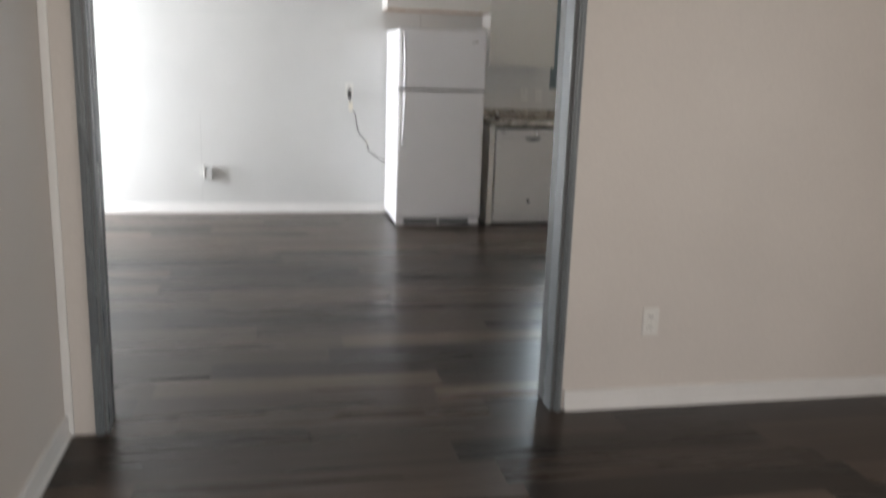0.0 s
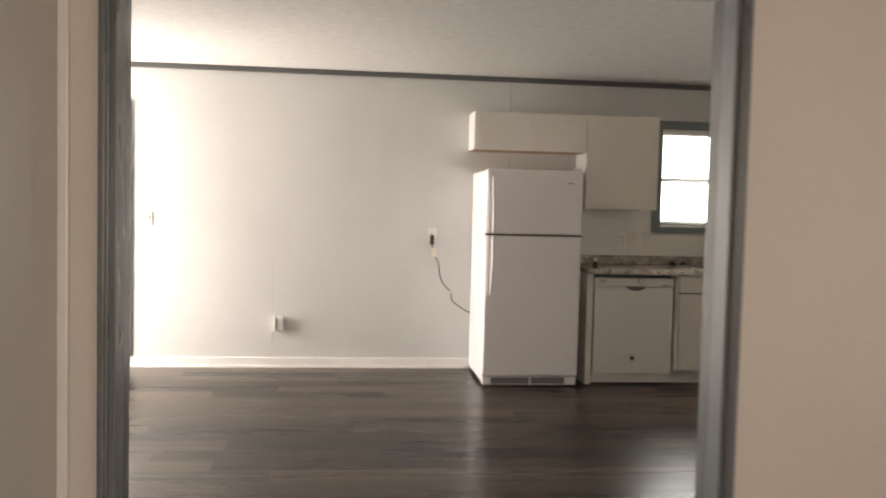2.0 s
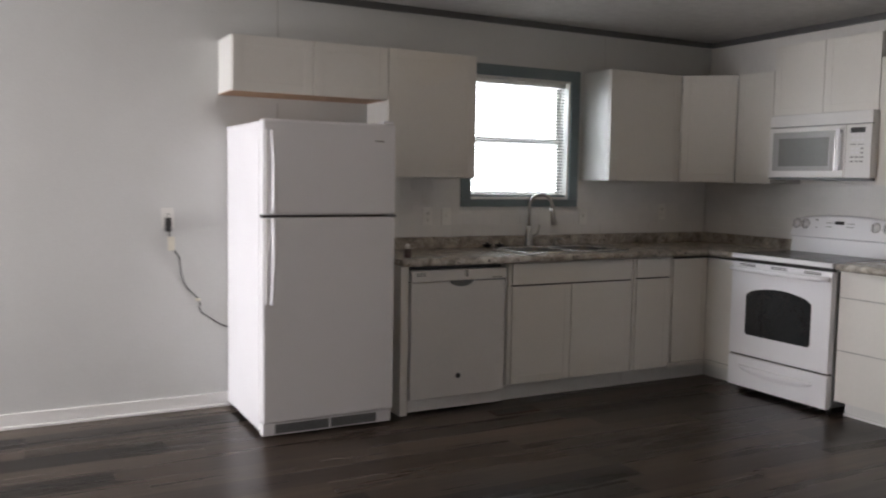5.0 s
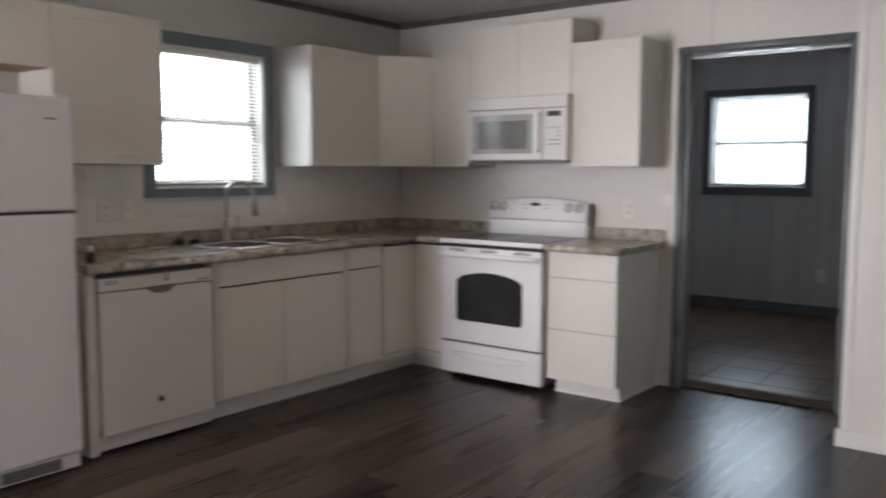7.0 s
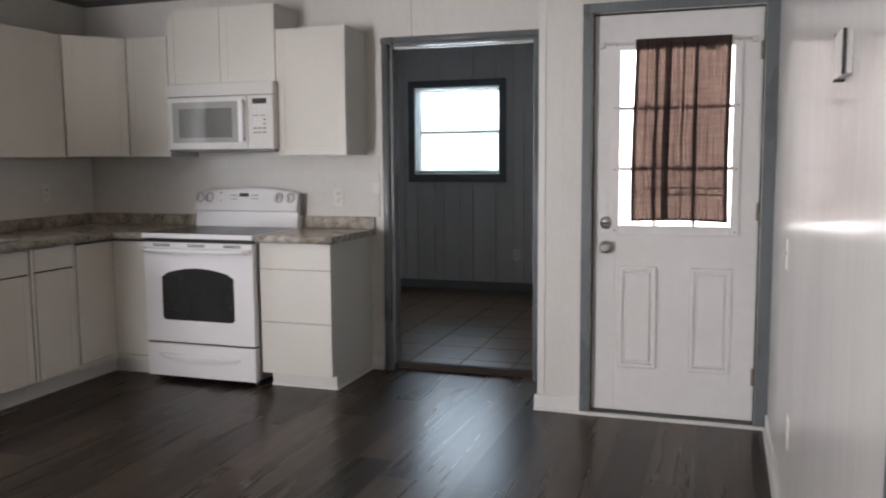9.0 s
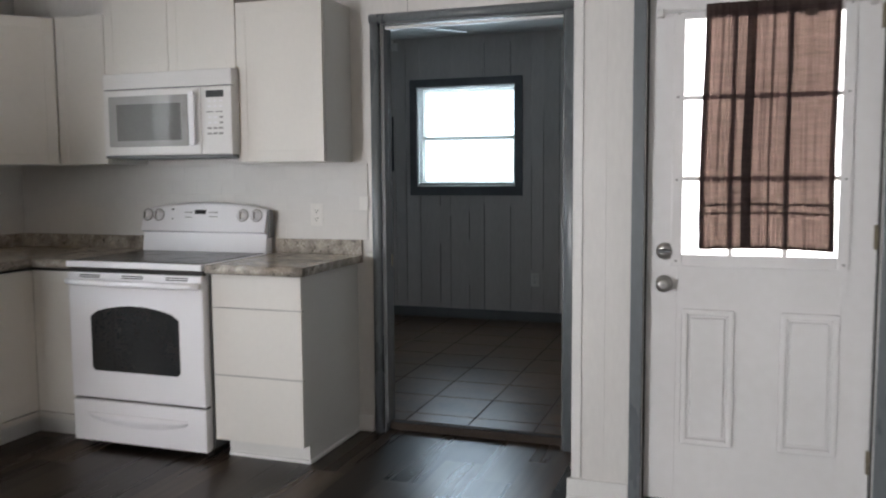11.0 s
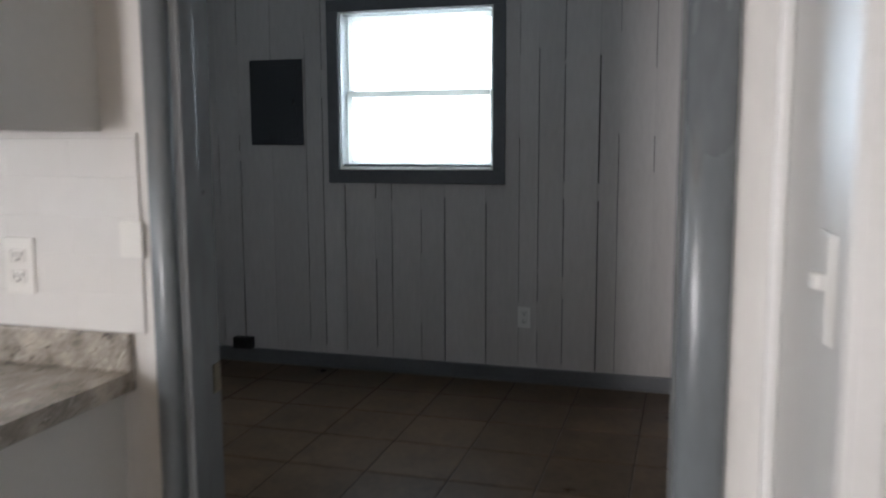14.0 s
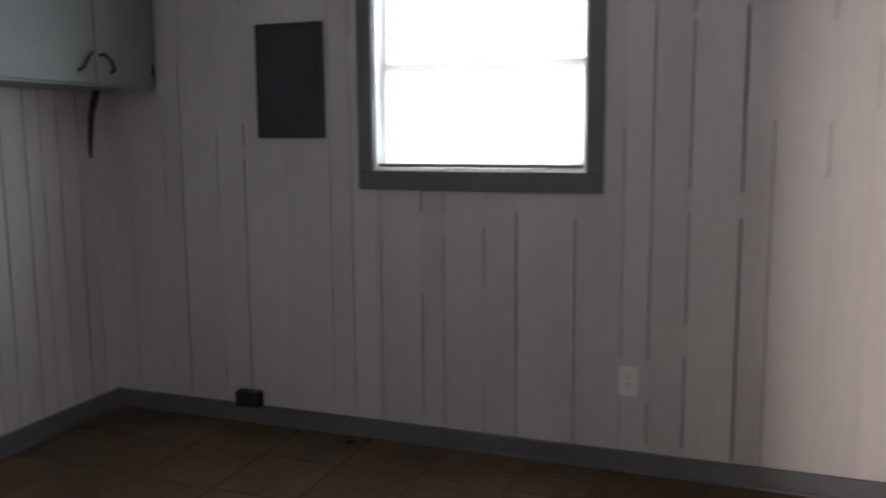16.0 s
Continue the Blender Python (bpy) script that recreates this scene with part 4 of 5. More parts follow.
def base_unit(name, label, face, plane_w, u0, u1, fronts, toe=True, back=0.0):
    t = thing(name, fpt(face, (u0 + u1) / 2, plane_w / 2, 0), label, "cabinet", "base cabinets")
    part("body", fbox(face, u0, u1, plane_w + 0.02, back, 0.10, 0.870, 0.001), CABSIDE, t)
    if toe:
        part("toe_kick", fbox(face, u0, u1, plane_w + 0.075, plane_w + 0.09, 0.0, 0.10), CABSIDE, t)
    for nm, a, b, c, d in fronts:
        shaker(face, a, b, c, d, plane_w, t, nm, 0.05)
        if nm in ("false_front", "drawer_front"):
            # Dark strip painted in as the shadow line below the front.
            part("shadow_gap", fbox(face, a + 0.002, b - 0.002, plane_w + 0.012, plane_w + 0.0195, c - 0.009, c + 0.003), DARKGAP, t)
    return t


BW, SW = BF - WY, SF - SX
t = thing("end_panel", (2.20, 7.3, 0), "white vertical panel between refrigerator and dishwasher", "panel")
part("panel", box(2.178, 2.226, BF, WY - 0.002, 0, 0.868, 0.002), CAB, t)
base_unit("sink_cabinet", "white two-door sink base cabinet with false front", FW, BW, 2.892, 3.872,
          [("face_stile", 2.894, 2.924, 0.112, 0.862), ("false_front", 2.928, 3.868, 0.727, 0.862), ("door", 2.928, 3.371, 0.112, 0.720), ("door", 3.374, 3.868, 0.112, 0.720)])
base_unit("base_cabinet", "white base cabinet with one drawer and one door", FW, BW, 3.874, 4.208, [("face_stile", 3.877, 3.902, 0.112, 0.862), ("drawer_front", 3.906, 4.203, 0.732, 0.862), ("door", 3.906, 4.203, 0.112, 0.725)])

t = thing("corner_base_cabinet", (4.8, 7.3, 0), "white corner base cabinet with folding door", "cabinet", "base cabinets")
bm = box(4.21, SX, BF + 0.02, WY - 0.002, 0.10, 0.870)
cuboid(bm, SF + 0.02, SX, 6.748, BF + 0.02, 0.10, 0.870)
# Carcass coloured dark so the gaps round the white doors read as shade.
part("body", bm, DARKGAP, t)
bm = box(4.21, SF + 0.08, BF + 0.075, BF + 0.09, 0.0, 0.10)
cuboid(bm, SF + 0.075, SF + 0.09, 6.748, BF + 0.075, 0.0, 0.10)
part("toe_kick", bm, CABSIDE, t)
part("face_rail", box(4.21, SF + 0.02, BF + 0.004, BF + 0.019, 0.10, 0.128), CAB, t)
part("face_rail", box(SF + 0.004, SF + 0.019, 6.748, BF + 0.004, 0.10, 0.128), CAB, t)
part("face_stile", box(4.21, 4.222, BF + 0.004, BF + 0.019, 0.128, 0.868), CAB, t)
shaker(FW, 4.228, SF - 0.001, 0.134, 0.852, BW, t, "door_leaf", 0.05)
shaker(FS, 6.755, BF - 0.001, 0.134, 0.852, SW, t, "door_leaf", 0.05)

t = thing("drawer_cabinet", (4.85, 5.74, 0), "white three-drawer base cabinet beside the stove", "cabinet", "base cabinets")
part("body", box(SF + 0.02, SX, 5.50, 5.958, 0.085, 0.870, 0.001), CABSIDE, t)
part("toe_kick", box(SF + 0.06, SX, 5.50, 5.925, 0.0, 0.085, 0.001), CABSIDE, t)
part("shoe_strip", box(SF + 0.048, SF + 0.06, 5.488, 5.925, 0.0, 0.016, 0.003), WHITE, t)
part("shoe_strip", box(SF + 0.06, SX, 5.488, 5.50, 0.0, 0.016, 0.003), WHITE, t)
for a, b in ((0.088, 0.396), (0.399, 0.711), (0.714, 0.866)):
    dr = part("drawer_front", box(SF, SF + 0.018, 5.498, 5.958, a, b, 0.0025), CAB, t)
    # Grey strip standing in for the shadow line between two drawers.
    part("pull_edge", box(SF - 0.003, SF + 0.018, 5.494, 5.958, b - 0.002, b + 0.0025), GAPSHADE, dr) if b < 0.8 else None


# ---- counters ----
def counter(name, rects, splash, label, hole=None):
    bm = bmesh.new()
    for r in rects:
        cuboid(bm, *r, 0.871, 0.910)
    t = thing(name, (rects[0][0], rects[0][2], 0.871), label, "countertop")
    part("slab", bm, GRANITE, t)
    for s in splash:
        part("upstand", box(*s, 0.910, 0.985, 0.004), GRANITE, t)
    return t


SK = (3.075, 3.865, 7.105, 7.53)
OV = 0.028
c1 = counter("countertop", [(2.172, SK[0], BF - OV, WY - 0.002), (SK[1], SX - 0.002, BF - OV, WY - 0.002), (SK[0], SK[1], BF - OV, SK[2]), (SK[0], SK[1], SK[3], WY - 0.002), (SF - OV, SX - 0.002, 6.748, BF - OV)],
             [(2.172, SX - 0.024, WY - 0.022, WY - 0.002), (SX - 0.022, SX - 0.002, 6.748, WY - 0.002)], "beige granite-look laminate countertop with low upstand")
part("front_roll", tube([(2.172, BF - OV, 0.8905), (SF - OV, BF - OV, 0.8905)], 0.0222, 12), GRANITE, c1)
part("front_roll", tube([(SF - OV, BF - OV, 0.8905), (SF - OV, 6.748, 0.8905)], 0.0222, 12), GRANITE, c1)
c2 = counter("countertop", [(SF - OV, SX - 0.002, 5.468, 5.962)], [(SX - 0.022, SX - 0.002, 5.468, 5.962)], "short granite-look laminate countertop beside the stove")
part("front_roll", tube([(SF - OV, 5.468, 0.8905), (SF - OV, 5.962, 0.8905)], 0.0222, 12), GRANITE, c2)


def sink():
    x0, x1, y0, y1 = 3.045, 3.885, 7.075, 7.61
    t = thing("sink", ((x0 + x1) / 2, (y0 + y1) / 2, 0.91), "stainless steel double-bowl sink set in the counter", "sink")
    mid = (SK[0] + SK[1]) / 2
    bowls = [(SK[0] + 0.015, mid - 0.015, SK[2] + 0.01, SK[3] - 0.035), (mid + 0.015, SK[1] - 0.015, SK[2] + 0.01, SK[3] - 0.035)]
    bm = bmesh.new()
    xs = [x0, bowls[0][0], bowls[0][1], bowls[1][0], bowls[1][1], x1]
    for i in range(5):
        if i in (1, 3):
            cuboid(bm, xs[i], xs[i + 1], y0, bowls[0][2], 0.9105, 0.9155)
            cuboid(bm, xs[i], xs[i + 1], bowls[0][3], y1, 0.9105, 0.9155)
        else:
            cuboid(bm, xs[i], xs[i + 1], y0, y1, 0.9105, 0.9155)
    part("rim", bm, STEEL, t)
    bead = [(x0, y0), (x1, y0), (x1, y1), (x0, y1), (x0, y0)]
    part("rim_bead", tube([(x, y, 0.913) for x, y in bead], 0.005, 8), STEEL, t)
    for bx0, bx1, by0, by1 in bowls:
        bm = bmesh.new()
        rings = []
        for z, ins in ((0.915, 0), (0.905, 0.006), (0.78, 0.014), (0.765, 0.035)):
            rr = []
            for k in range(32):
                a = 2 * math.pi * k / 32
                c, s = math.cos(a), math.sin(a)
                e = 0.32
                rr.append(bm.verts.new(((bx0 + bx1) / 2 + ((bx1 - bx0) / 2 - ins) * math.copysign(abs(c) ** e, c), (by0 + by1) / 2 + ((by1 - by0) / 2 - ins) * math.copysign(abs(s) ** e, s), z)))
            rings.append(rr)
        for p, q in zip(rings, rings[1:]):
            for k in range(32):
                bm.faces.new((p[k], p[(k + 1) % 32], q[(k + 1) % 32], q[k])).smooth = True
        bm.faces.new(rings[-1])
        bw = part("bowl", bm, BOWLSTEEL, t)
        lip = []
        for k in range(41):
            a = 2 * math.pi * k / 40
            c, s = math.cos(a), math.sin(a)
            lip.append(((bx0 + bx1) / 2 + (bx1 - bx0) / 2 * math.copysign(abs(c) ** 0.32, c), (by0 + by1) / 2 + (by1 - by0) / 2 * math.copysign(abs(s) ** 0.32, s), 0.9145))
        part("bowl_lip", tube(lip, 0.0055, 8), STEEL, bw)
        part("drain", turned([(0.045, 0), (0.043, 0.004), (0.03, 0.001)], ((bx0 + bx1) / 2, (by0 + by1) / 2, 0.766)), GRILLE, bw)


sink()


def faucet():
    x, y, z = 3.40, 7.545, 0.9158
    t = thing("faucet", (x, y, z), "brushed nickel gooseneck pull-down faucet", "faucet")
    part("base", turned([(0.031, 0), (0.031, 0.010), (0.025, 0.02), (0.023, 0.09), (0.016, 0.14)], (x, y, z)), NICKEL, t)
    d = Vector((0.56, -0.83, 0))
    pts = [(x, y, z + 0.12), (x, y, z + 0.24)]
    for i in range(13):
        a = math.pi * (1 - i / 12 * 1.06)
        r = 0.084
        pts.append((x + d.x * (r + r * math.cos(a)), y + d.y * (r + r * math.cos(a)), z + 0.275 + r * math.sin(a)))
    part("spout", tube(pts, 0.0125, 12), NICKEL, t)
    e = Vector(pts[-1])
    part("spray_head", tube([e + Vector((0, 0, 0.008)), e + Vector((0.003, -0.002, -0.03)), e + Vector((0.012, -0.008, -0.105))], 0.0175, 12, [0.8, 1, 1.2]), NICKEL, t)
    part("lever", tube([(x + 0.016, y - 0.006, z + 0.065), (x + 0.06, y - 0.02, z + 0.085), (x + 0.072, y - 0.025, z + 0.15)], 0.008, 8, [1.2, 1, 0.7]), NICKEL, t)
    return t


faucet()
t = thing("soap_dispenser", (3.63, 7.555, 0.9158), "small brushed nickel soap dispenser by the sink", "dispenser")
part("base", turned([(0.017, 0), (0.015, 0.02), (0.009, 0.03), (0.009, 0.05)], (3.63, 7.555, 0.9158), sides=14), NICKEL, t)
part("nozzle", tube([(3.63, 7.555, 0.962), (3.65, 7.52, 0.966), (3.655, 7.505, 0.96)], 0.006, 8), NICKEL, t)
for x, y, m in ((3.085, 7.575, BLACK), (3.175, 7.56, BLACK)):
    t = thing("sink_strainer", (x, y, 0.9158), "dark sink strainer lying on the sink rim", "strainer", "strainers by the sink")
    part("basket", turned([(0.022, 0), (0.03, 0.012), (0.036, 0.016), (0.036, 0.019), (0.010, 0.019)], (x, y, 0.9158)), m, t)
    part("stem", turned([(0.008, 0), (0.008, 0.012), (0.012, 0.014), (0.010, 0.02)], (x, y, 0.9343), sides=12), STEEL, t)
t = thing("small_bottle", (2.262, 7.10, 0.91), "small dark bottle with a white cap on the counter end", "bottle")
part("bottle", turned([(0.020, 0), (0.022, 0.004), (0.022, 0.042), (0.012, 0.052)], (2.262, 7.10, 0.910)), material("amber_brown_bottle", (0.035, 0.015, 0.01), 0.3), t)
part("cap", turned([(0.013, 0), (0.013, 0.02), (0.009, 0.028)], (2.262, 7.10, 0.962), sides=14), WHITE, t)


# ---- dishwasher ----
def dishwasher():
    x0, x1, y = 2.236, 2.872, BF - 0.012
    t = thing("dishwasher", ((x0 + x1) / 2, 7.3, 0), "white built-in dishwasher with pocket handle, closed", "dishwasher")
    part("tub", box(x0 + 0.006, x1 - 0.006, y + 0.045, WY - 0.03, 0.08, 0.862), DARKGAP, t)
    part("lid_gap", box(x0, x1 - 0.06, y + 0.02, y + 0.046, 0.846, 0.868), BLACK, t)
    door = part("door", box(x0, x1, y, y + 0.044, 0.085, 0.772, 0.008, 3), APPL2, t)
    pan = part("control_panel", box(x0, x1, y - 0.006, y + 0.044, 0.776, 0.842, 0.008, 3), APPL2, t)
    bm = bmesh.new()
    mid = (x0 + x1) / 2 + 0.01
    pts = [(mid + 0.075 * math.cos(a), 0.778 + 0.036 * math.sin(a)) for a in (math.pi + math.pi * k / 14 for k in range(15))]
    vs = [bm.verts.new((px, y - 0.008, pz)) for px, pz in pts]
    ve = [bm.verts.new((px, y + 0.004, pz)) for px, pz in pts]
    bm.faces.new(vs)
    bm.faces.new(ve[::-1])
    for i in range(len(vs)):
        j = (i + 1) % len(vs)
        bm.faces.new((vs[i], vs[j], ve[j], ve[i]))
    part("pocket_handle", bm, GRILLE, door, "grey recessed pocket handle")
    for i, (a, b) in enumerate(((0.03, 0.09), (0.03, 0.09))):
        part("vent_bar", box(x0 + a, x0 + b, y - 0.0075, y - 0.005, 0.822 - 0.012 * i, 0.827 - 0.012 * i), GRILLE, pan)
    part("print_bar", box(x1 - 0.10, x1 - 0.03, y - 0.0075, y - 0.005, 0.785, 0.793), GREYPRINT, pan)
    part("latch", box(mid + 0.02, mid + 0.035, y - 0.018, y - 0.004, 0.80, 0.838, 0.004), STEEL, pan, "bright steel latch")
    part("badge", turned([(0.016, 0), (0.016, 0.003), (0.012, 0.004)], (mid - 0.013, y, 0.210), (0, -1, 0)), BLACK, door, "round dark maker's badge")
    part("kick_plate", box(x0, x1, y + 0.03, y + 0.045, 0.012, 0.082, 0.002), APPL2, t)
    for x in (x0 + 0.05, x1 - 0.05):
        part("foot", box(x - 0.015, x + 0.015, y + 0.06, y + 0.09, 0.0, 0.08), BLACK, t)


dishwasher()


# ---- range ----
def kitchen_range():
    y0, y1, xf, xb = 5.968, 6.738, 4.49, 5.13
    t = thing("electric_range", (4.8, (y0 + y1) / 2, 0), "white freestanding electric range with black glass oven window", "range")
    part("body", box(xf + 0.045, xb, y0 + 0.004, y1 - 0.004, 0.04, 0.885, 0.003), APPL, t)
    top = part("cooktop_frame", box(xf - 0.006, xb - 0.07, y0, y1, 0.882, 0.912, 0.007, 3), APPL, t)
    gl = part("glass_top", box(xf + 0.026, xb - 0.086, y0 + 0.014, y1 - 0.014, 0.909, 0.9145, 0.002), COOKTOP, top, "black ceramic glass cooktop")
    for bx, by, r in ((4.66, 6.16, 0.09), (4.66, 6.54, 0.11), (4.92, 6.16, 0.075), (4.92, 6.54, 0.09)):
        part("burner_ring", tube([(bx + r * math.cos(k * math.pi / 16), by + r * math.sin(k * math.pi / 16), 0.9142) for k in range(33)], 0.0012, 6), GRILLE, gl)
    door = part("oven_door", box(xf, xf + 0.042, y0 + 0.003, y1 - 0.003, 0.247, 0.858, 0.008, 3), APPL, t)
    # arched window
    bm = bmesh.new()
    a0, a1, zb, zt = y0 + 0.135, y1 - 0.135, 0.385, 0.66
    pts = [(a0, zb + 0.015), (a0 + 0.015, zb), (a1 - 0.015, zb), (a1, zb + 0.015)]
    for k in range(13):
        s = k / 12
        pts.append((a1 - (a1 - a0) * s, zt + 0.045 * math.sin(math.pi * s) ** 0.8 + (0.0 if 0 < k < 12 else -0.012)))
    for sgn in (0,):
        vs, ve = [bm.verts.new((xf - 0.003, p, q)) for p, q in pts], [bm.verts.new((xf + 0.004, p, q)) for p, q in pts]
        bm.faces.new(vs), bm.faces.new(ve[::-1])
        for i in range(len(vs)):
            j = (i + 1) % len(vs)
            bm.faces.new((vs[i], vs[j], ve[j], ve[i]))
    part("oven_window", bm, OVENGLASS, door, "arched black oven glass")
    pts = []
    for i in range(15):
        s = i / 14
        pts.append((xf - 0.012 - 0.036 * math.sin(math.pi * s) ** 0.35, y0 + 0.012 + (y1 - y0 - 0.024) * s, 0.814))
    part("handle", tube(pts, 0.015, 10), APPL, door, "white bar handle")
    for c in (0.18, 0.5, 0.82):
        cc = y0 + (y1 - y0) * c
        for z in (0.834, 0.844):
            part("vent_slot", box(xf - 0.002, xf + 0.003, cc - 0.06, cc + 0.06, z, z + 0.005), BLACK, door)
    part("gap", box(xf + 0.02, xf + 0.045, y0 + 0.008, y1 - 0.008, 0.235, 0.25), BLACK, t)
    part("gap", box(xf + 0.02, xf + 0.045, y0 + 0.008, y1 - 0.008, 0.857, 0.884), BLACK, t)
    dw = part("storage_drawer", box(xf, xf + 0.042, y0 + 0.003, y1 - 0.003, 0.032, 0.236, 0.008, 3), APPL, t)
    pts = []
    for i in range(13):
        s = i / 12
        pts.append((xf - 0.001, y0 + 0.13 + (y1 - y0 - 0.26) * s, 0.172 - 0.032 * math.sin(math.pi * s)))
    bm = bmesh.new()
    rows = []
    for i in range(21):
        s = i / 20
        y = y0 + 0.10 + (y1 - y0 - 0.20) * s
        sag = 0.045 * math.sin(math.pi * s) ** 0.6
        rows.append([bm.verts.new((xf - 0.001, y, 0.178)), bm.verts.new((xf - 0.018, y, 0.170)), bm.verts.new((xf - 0.010, y, 0.165 - sag * 0.6)), bm.verts.new((xf - 0.001, y, 0.160 - sag))])
    for a, b in zip(rows, rows[1:]):
        for k in range(3):
            bm.faces.new((a[k], a[k + 1], b[k + 1], b[k])).smooth = True
    part("drawer_pull", bm, APPL, dw, "moulded white drawer pull")
    # backguard with a bowed top
    bm = bmesh.new()
    rows = []
    for i in range(25):
        s = i / 24
        y = y0 + 0.004 + (y1 - y0 - 0.008) * s
        zt = 1.134 + 0.038 * math.sin(math.pi * s) ** 0.7
        rows.append([bm.verts.new(p) for p in ((xb - 0.02, y, 0.905), (xb - 0.085, y, 0.905), (xb - 0.070, y, 1.012), (xb - 0.094, y, 1.022), (xb - 0.060, y, zt - 0.012), (xb - 0.050, y, zt), (xb - 0.02, y, zt))])
    for a, b in zip(rows, rows[1:]):
        for k in range(7):
            bm.faces.new((a[k], a[(k + 1) % 7], b[(k + 1) % 7], b[k])).smooth = k in (4, 5)
    bm.faces.new(rows[0]), bm.faces.new(rows[-1][::-1])
    bg = part("backguard", bm, APPL, t)
    ax = Vector((-0.97, 0, 0.22))
    for y in (6.702, 6.630, 6.108, 6.026):
        kb = part("knob", turned([(0.029, 0), (0.029, 0.004), (0.022, 0.006), (0.020, 0.022), (0.012, 0.024)], (xb - 0.072, y, 1.106), ax, 20), APPL, bg, "white round burner knob")
        part("collar", turned([(0.034, 0), (0.034, 0.0025), (0.03, 0.0026)], (xb - 0.0715, y, 1.106), ax, 24), GREYPRINT, kb)
        part("grip", box(xb - 0.104, xb - 0.088, y - 0.004, y + 0.004, 1.088, 1.126, 0.002), GREYPRINT, kb)
    part("clock_display", box(xb - 0.079, xb - 0.066, 6.335, 6.397, 1.112, 1.134, 0.001), BLACK, bg, "small black clock display")
    for a, b, c, d in ((6.42, 6.46, 1.092, 1.097), (6.42, 6.46, 1.118, 1.123), (6.26, 6.31, 1.118, 1.123), (6.26, 6.31, 1.096, 1.101), (6.535, 6.545, 1.082, 1.090), (6.535, 6.545, 1.132, 1.140)):
        part("print_bar", box(xb - 0.0785, xb - 0.066, a, b, c, d), GREYPRINT, bg)
    part("badge", turned([(0.007, 0), (0.007, 0.003)], (xb - 0.084, 6.354, 1.035), ax, 12), GREYPRINT, bg)
    part("end_cap", box(xb - 0.062, xb - 0.016, y0 - 0.010, y0 + 0.004, 0.99, 1.135, 0.006), GRILLE, bg)
    part("side_gap", box(xf + 0.05, xb - 0.02, y0 - 0.0035, y0 + 0.004, 0.04, 0.86), GRILLE, t)
    for x in (xf + 0.08, xb - 0.06):
        for y in (y0 + 0.04, y1 - 0.04):
            part("foot", turned([(0.015, 0), (0.015, 0.015), (0.008, 0.045)], (x, y, 0), sides=12), BLACK, t)


kitchen_range()


# ---- microwave ----
def microwave():
    y0, y1, z0, z1, xf = 5.974, 6.727, 1.405, 1.826, 4.775
    t = thing("over_range_microwave", (4.95, 6.37, z0), "white over-the-range microwave with mesh window", "microwave")
    part("body", box(xf + 0.03, SX - 0.009, y0, y1, z0 + 0.012, z1, 0.004), APPL2, t)
    part("underside", box(xf + 0.05, SX - 0.03, y0 + 0.02, y1 - 0.02, z0 - 0.004, z0 + 0.012), GRILLE, t)
    vent = part("vent_panel", box(xf + 0.004, xf + 0.034, y0, y1, z1 - 0.078, z1, 0.006), APPL2, t)
    part("vent_line", box(xf + 0.008, xf + 0.034, y0 + 0.004, y1 - 0.004, z1 - 0.082, z1 - 0.077), GRILLE, vent)
    door = part("door", box(xf, xf + 0.034, y0 + 0.175, y1, z0 + 0.012, z1 - 0.082, 0.010, 3), APPL2, t)
    w = part("window", box(xf - 0.002, xf + 0.004, y0 + 0.245, y1 - 0.035, z0 + 0.055, z1 - 0.115, 0.002), MWGLASS, door, "glossy grey door window")
    part("screen", box(xf - 0.0035, xf, y0 + 0.285, y1 - 0.085, z0 + 0.085, z1 - 0.155, 0.001), MWMESH, w)
    hb = part("handle", box(xf - 0.034, xf - 0.020, y0 + 0.190, y0 + 0.222, z0 + 0.055, z1 - 0.105, 0.005, 3), APPL, door, "white vertical bar handle")
    for z in (z0 + 0.062, z1 - 0.135):
        part("handle_post", box(xf - 0.022, xf + 0.004, y0 + 0.194, y0 + 0.218, z, z + 0.02, 0.003), APPL, hb)
    pan = part("control_panel", box(xf, xf + 0.034, y0, y0 + 0.173, z0 + 0.012, z1 - 0.082, 0.008, 3), APPL2, t)
    part("display", box(xf - 0.002, xf + 0.003, y0 + 0.042, y0 + 0.140, z1 - 0.135, z1 - 0.103), BLACK, pan, "black display")
    for r in range(7):
        for c in range(3):
            if r == 2:
                continue
            dark = r in (5, 6)
            y = y0 + 0.048 + 0.032 * c
            z = z1 - 0.158 - 0.026 * r
            part("button", box(xf - 0.0015, xf + 0.003, y, y + (0.024 if dark else 0.019), z, z + 0.010), GREYPRINT if dark or (c == 0 and r in (3, 4)) else APPL, pan)
    for c in range(2):
        part("print_bar", box(xf - 0.0015, xf + 0.003, y0 + 0.048 + 0.052 * c, y0 + 0.088 + 0.052 * c, z1 - 0.208, z1 - 0.203), GREYPRINT, pan)
    lip = part("lower_lip", box(xf + 0.006, xf + 0.05, y0 + 0.004, y1 - 0.004, z0, z0 + 0.012, 0.003), GRILLE, t)
    return lip


microwave()


